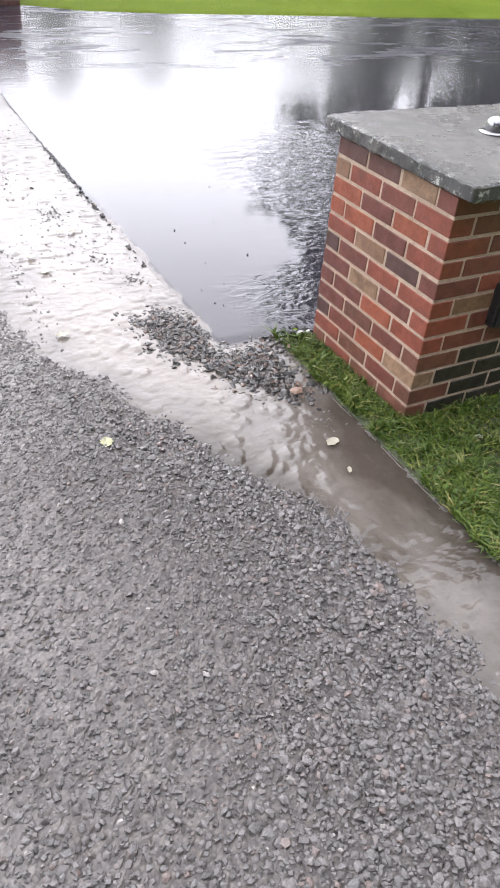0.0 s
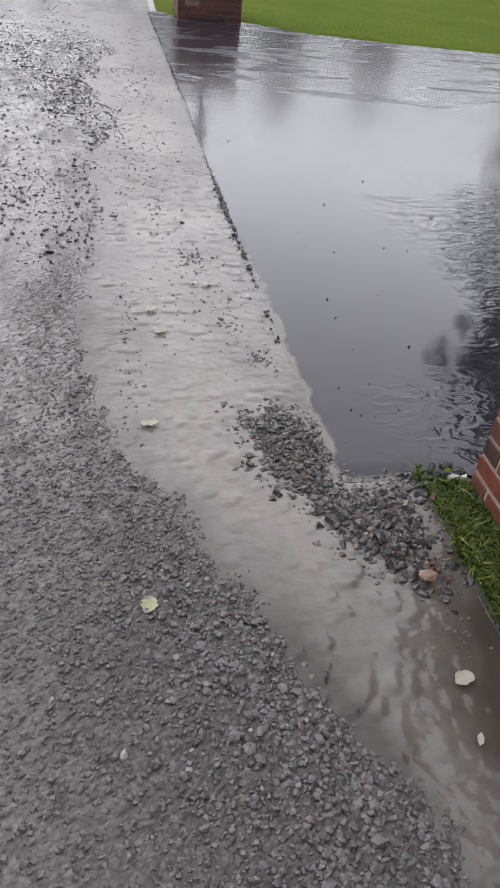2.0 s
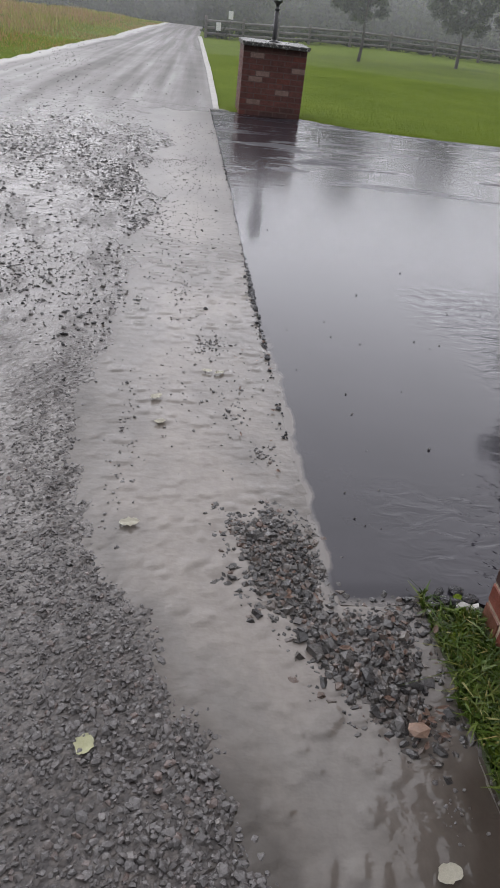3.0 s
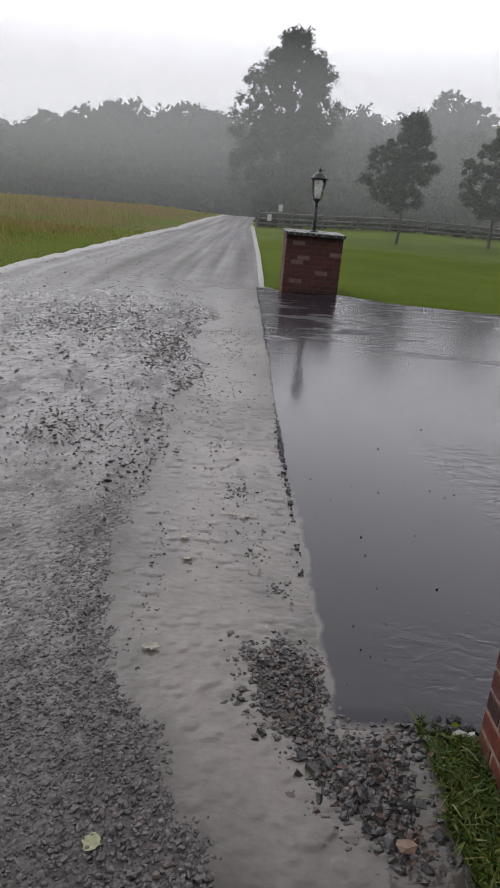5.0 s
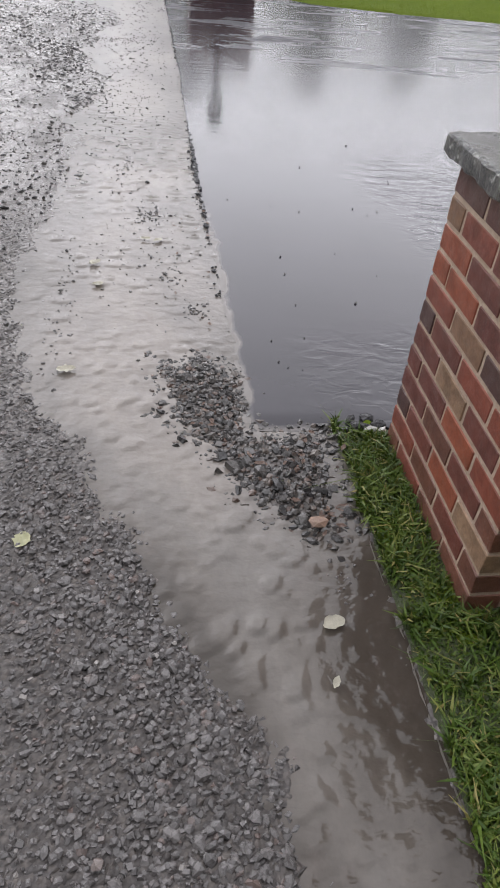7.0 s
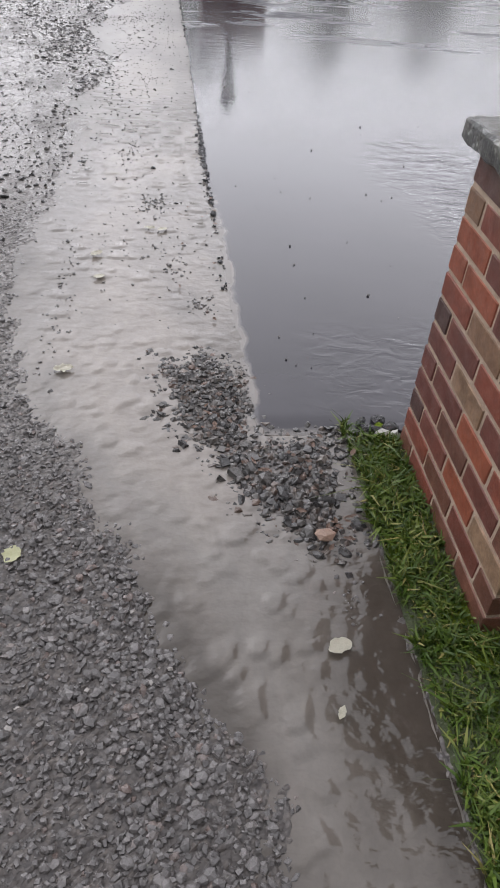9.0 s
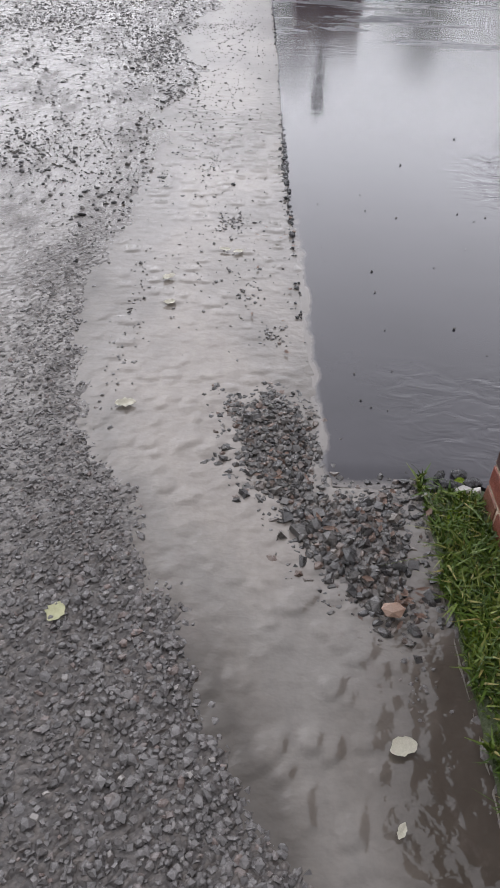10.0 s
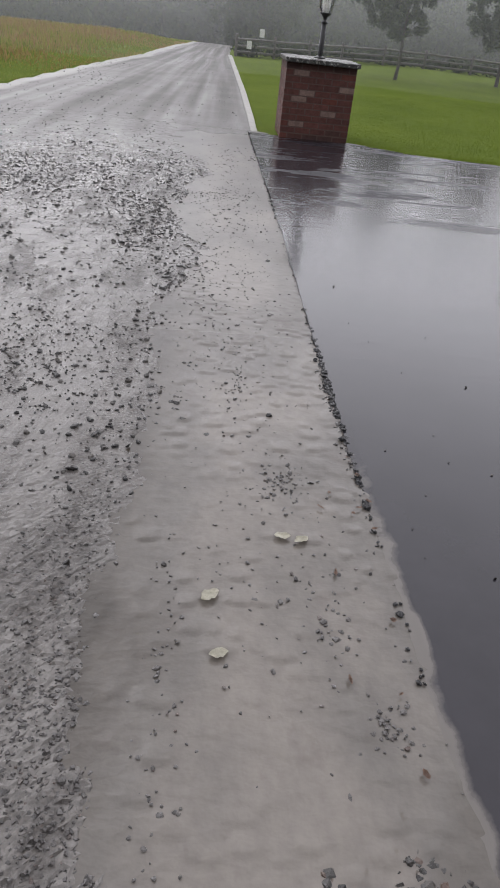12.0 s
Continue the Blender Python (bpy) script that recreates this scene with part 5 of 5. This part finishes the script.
def build_mist():
    """Thin sheets of rain mist hanging over the fields."""
    for radius in (20, 46, 66, 73):
        a = np.radians(np.linspace(-75, 100, 90))
        zs = np.linspace(-8, 2 + 0.26 * radius, 24)
        rows = [np.stack([radius * np.sin(a), radius * np.cos(a), np.full(a.size, z)], 1) for z in zs]
        aloft = (0.35 + 0.65 * smooth(-0.01, 0.08, zs / radius)) * smooth(0.25, 0.12, (zs - 1.5) / radius)
        me = mesh_from("mist", np.concatenate(rows), grid_faces(90, 24), M_THINMIST if radius < 30 else M_MIST, flat=False, attrs={"aloft": np.repeat(aloft, 90)})
        thing("mist", (0, 0, 0), "thin grey rain mist hanging before the trees", "mist", kind="structure", data=me)


build_mist()


def build_fence():
    """Low rail fence along the back of the lawn."""
    ends = [Vector((0.53, 28.5, 0)), Vector((5.0, 32.0, 0)), Vector((8.7, 32.8, 0)), Vector((17.0, 33.0, 0))]
    fence = thing("rail_fence", (0, 0, 0), "low weathered wooden rail fence behind the lawn", "fence")
    posts = []
    for a, b in zip(ends, ends[1:]):
        k = max(2, round((b - a).length / 1.9))
        posts += [a.lerp(b, i / k) for i in range(k)]
    posts.append(ends[-1])
    for p in posts:
        p.z = ground_at(p.x, p.y)
        part("post", box_bm(0.10, 0.10, 0.78, (p.x, p.y, p.z + 0.34), 0.012, 1), M_RAIL, fence)
    for a, b in zip(posts, posts[1:]):
        for h in (0.16, 0.36, 0.58):
            w = rng.normal(0, 0.012, 2)
            part("rail", tube([a + Vector((0, 0, h + w[0])), a.lerp(b, 0.5) + Vector((0, 0, h - 0.008)), b + Vector((0, 0, h + w[1]))], [0.045, 0.05, 0.042], 7), M_RAIL, fence)
    for x, y, z, s in ((1.0, 28.6, 0.42, 0.22), (1.45, 28.9, 0.82, 0.22)):
        sign = thing("marker_sign", (x, y - 0.06, ground_at(x, y)), "small white marker plate on a thin stake by the fence", "sign", "marker plates")
        part("stake", box_bm(0.03, 0.03, z + 0.12, (0, 0, (z + 0.12) / 2 - 0.05), 0.004, 1), M_RAIL, sign)
        part("plate", box_bm(s * 0.8, 0.012, s * 1.2, (0, -0.024, z), 0.003, 1), M_SIGN, sign)


build_fence()


def build_brush():
    n = 260
    u = rng.uniform(0, 1, n)
    x = 0.4 + u * 17
    y = np.interp(x, [0.5, 5, 8.7, 17], [29.0, 32.5, 33.3, 33.5]) + rng.uniform(-0.45, 0.8, n)
    c = np.stack([x, y, terrain(x, y) + rng.uniform(0.05, 0.36, n)], 1)
    thing("undergrowth", (0, 0, 0), "dark low undergrowth behind the rail fence", "undergrowth", kind="stuff", data=leaf_cloud("undergrowth", c, rng.uniform(0.15, 0.34, n), 9000, 0.07, M_NEARLEAF))


build_brush()


# ---- small things ----
def leaf_mesh(length, width, material, curl=0.12):
    bm = bmesh.new()
    rows = []
    lobes = rng.uniform(0.62, 1.15, (9, 2))
    creases = rng.normal(0, 0.018 * width, (9, 5))
    for i in range(9):
        u = i / 8
        w = width * math.sin(math.pi * min(1, u * 0.94 + 0.03)) ** 0.8
        z = curl * length * (u - 0.5) ** 2
        rows.append([bm.verts.new((length * (u - 0.5), s * w / 2 * lobes[i, 0 if s < 0 else 1], z + curl * 0.5 * w * s * s + float(creases[i, round(2 * s + 2)]))) for s in (-1, -0.5, 0, 0.5, 1)])
    for a, b in zip(rows, rows[1:]):
        for k in range(4):
            bm.faces.new((a[k], a[k + 1], b[k + 1], b[k])).smooth = True
    bmesh.ops.solidify(bm, geom=bm.faces[:], thickness=0.0007)
    me = bpy.data.meshes.new("leaf")
    bm.to_mesh(me)
    bm.free()
    me.materials.append(material)
    return me


LEAVES = [(-0.660, -0.763, 0.056, 0.05, 70, M_LEAF, "yellow-green fallen leaf lying flat on wet gravel"),
          (-0.604, 0.026, 0.066, 0.05, 10, M_PALELEAF, "pale wet leaf stranded in the muddy stream"),
          (-0.318, 1.125, 0.05, 0.035, 0, M_PALELEAF, "pale wet leaf on a gravel bar"),
          (-0.262, 1.110, 0.05, 0.035, 30, M_PALELEAF, "pale wet leaf on a gravel bar"),
          (0.104, -1.068, 0.06, 0.048, 20, M_PALELEAF, "pale leaf caught in the flowing water"),
          (0.075, -1.225, 0.034, 0.02, 60, M_PALELEAF, "pale leaf half under the flowing water"),
          (-0.54, 0.86, 0.06, 0.045, 40, M_PALELEAF, "pale wet leaf stranded in the muddy stream"),
          (-0.52, 0.66, 0.05, 0.035, 15, M_PALELEAF, "pale wet leaf stranded in the muddy stream")]
for k in range(12):
    x, y = rng.uniform(-0.35, 0.0), rng.uniform(0.25, 1.5)
    LEAVES.append((float(x), float(y), float(rng.uniform(0.012, 0.032)), float(rng.uniform(0.008, 0.02)), float(rng.uniform(0, 180)), M_BROWNLEAF, "small brown leaf scrap lying in the muddy water"))
# leaf litter caught between the stones of the heap
for cx, cy, spread, count in ((-0.13, -0.26, 0.035, 9), (0.03, -0.5, 0.07, 7), (0.16, -0.71, 0.035, 10), (0.18, -0.45, 0.05, 6)):
    for k in range(count):
        x, y = rng.normal(cx, spread), rng.normal(cy, spread)
        LEAVES.append((float(x), float(y), float(rng.uniform(0.014, 0.036)), float(rng.uniform(0.008, 0.02)), float(rng.uniform(0, 180)), M_BROWNLEAF, "small wet brown leaf scrap caught among the stones"))
for x, y, l, w, turn, m, label in LEAVES:
    ob = thing("leaf", (x, y, 0.024 if "among the stones" in label else 0.013), label, "leaf", "fallen leaves", data=leaf_mesh(l, w, m))
    ob.rotation_euler = (0, 0, radians(turn))


def build_debris():
    """Torn asphalt and broken concrete between the driveway and the verge."""
    shapes = ((0.30, -0.325, 0.07, 0.035, 0.03, 15), (0.36, -0.300, 0.08, 0.045, 0.034, -10), (0.43, -0.285, 0.07, 0.04, 0.03, 20), (0.34, -0.265, 0.05, 0.03, 0.026, 50), (0.40, -0.255, 0.06, 0.035, 0.026, 5))
    for x, y, a, b, c, turn in shapes:
        v = ICO * (1 + rng.uniform(-0.32, 0.32, (12, 1))) * np.array([a, b, c]) * 0.5
        ob = thing("asphalt_lump", (x, y, 0.010), "jagged black lump of torn asphalt at the driveway edge", "asphalt", "torn asphalt lumps", data=mesh_from("asphalt_lump", v, ICO_F, M_TAR))
        ob.rotation_euler = (0, 0, radians(turn))
    for x, y, a, b, c, turn in ((0.395, -0.325, 0.045, 0.028, 0.02, 8), (0.43, -0.33, 0.03, 0.024, 0.024, 40), (0.285, -0.345, 0.028, 0.02, 0.016, 80), (0.64, -1.26, 0.05, 0.035, 0.03, 10)):
        v = ICO * (1 + rng.uniform(-0.25, 0.25, (12, 1))) * np.array([a, b, c]) * 0.6
        ob = thing("concrete_chip", (x, y, 0.012), "pale broken concrete chip by the brick pillar", "concrete chip", "concrete chips", data=mesh_from("concrete_chip", v, ICO_F, M_KERB))
        ob.rotation_euler = (0, 0, radians(turn))


build_debris()


def build_broken_edge():
    """Black crumbs of tar along the ragged rim of the asphalt."""
    n = 1100
    y = np.where(rng.uniform(0, 1, n) < 0.6, rng.normal(1.95, 0.36, n), rng.uniform(-0.1, 9.3, n))
    keep = rng.uniform(0, 1, n) < 0.6 + 1.6 * fbm(y * 3.1, y * 0, 3, 95)
    y = y[keep]
    x = np.interp(y, [-0.3, 0, 0.7, 2, 4, 6, 9.3], [0.012, -0.02, -0.014, -0.015, 0.0, 0.01, 0.02]) - np.abs(rng.normal(0, 0.010, y.size)) + 0.004
    size = np.clip(rng.lognormal(-4.35, 0.4, y.size), 0.006, 0.03)
    me = rubble("asphalt_crumbs", np.stack([x, y, 0.004 + 0.1 * size], 1), size, M_TAR, ICO, ICO_F, 0.6, 0.3)
    thing("asphalt_crumbs", (0, 0, 0), "black tar crumbs along the broken asphalt rim", "asphalt", kind="stuff", data=me)


build_broken_edge()
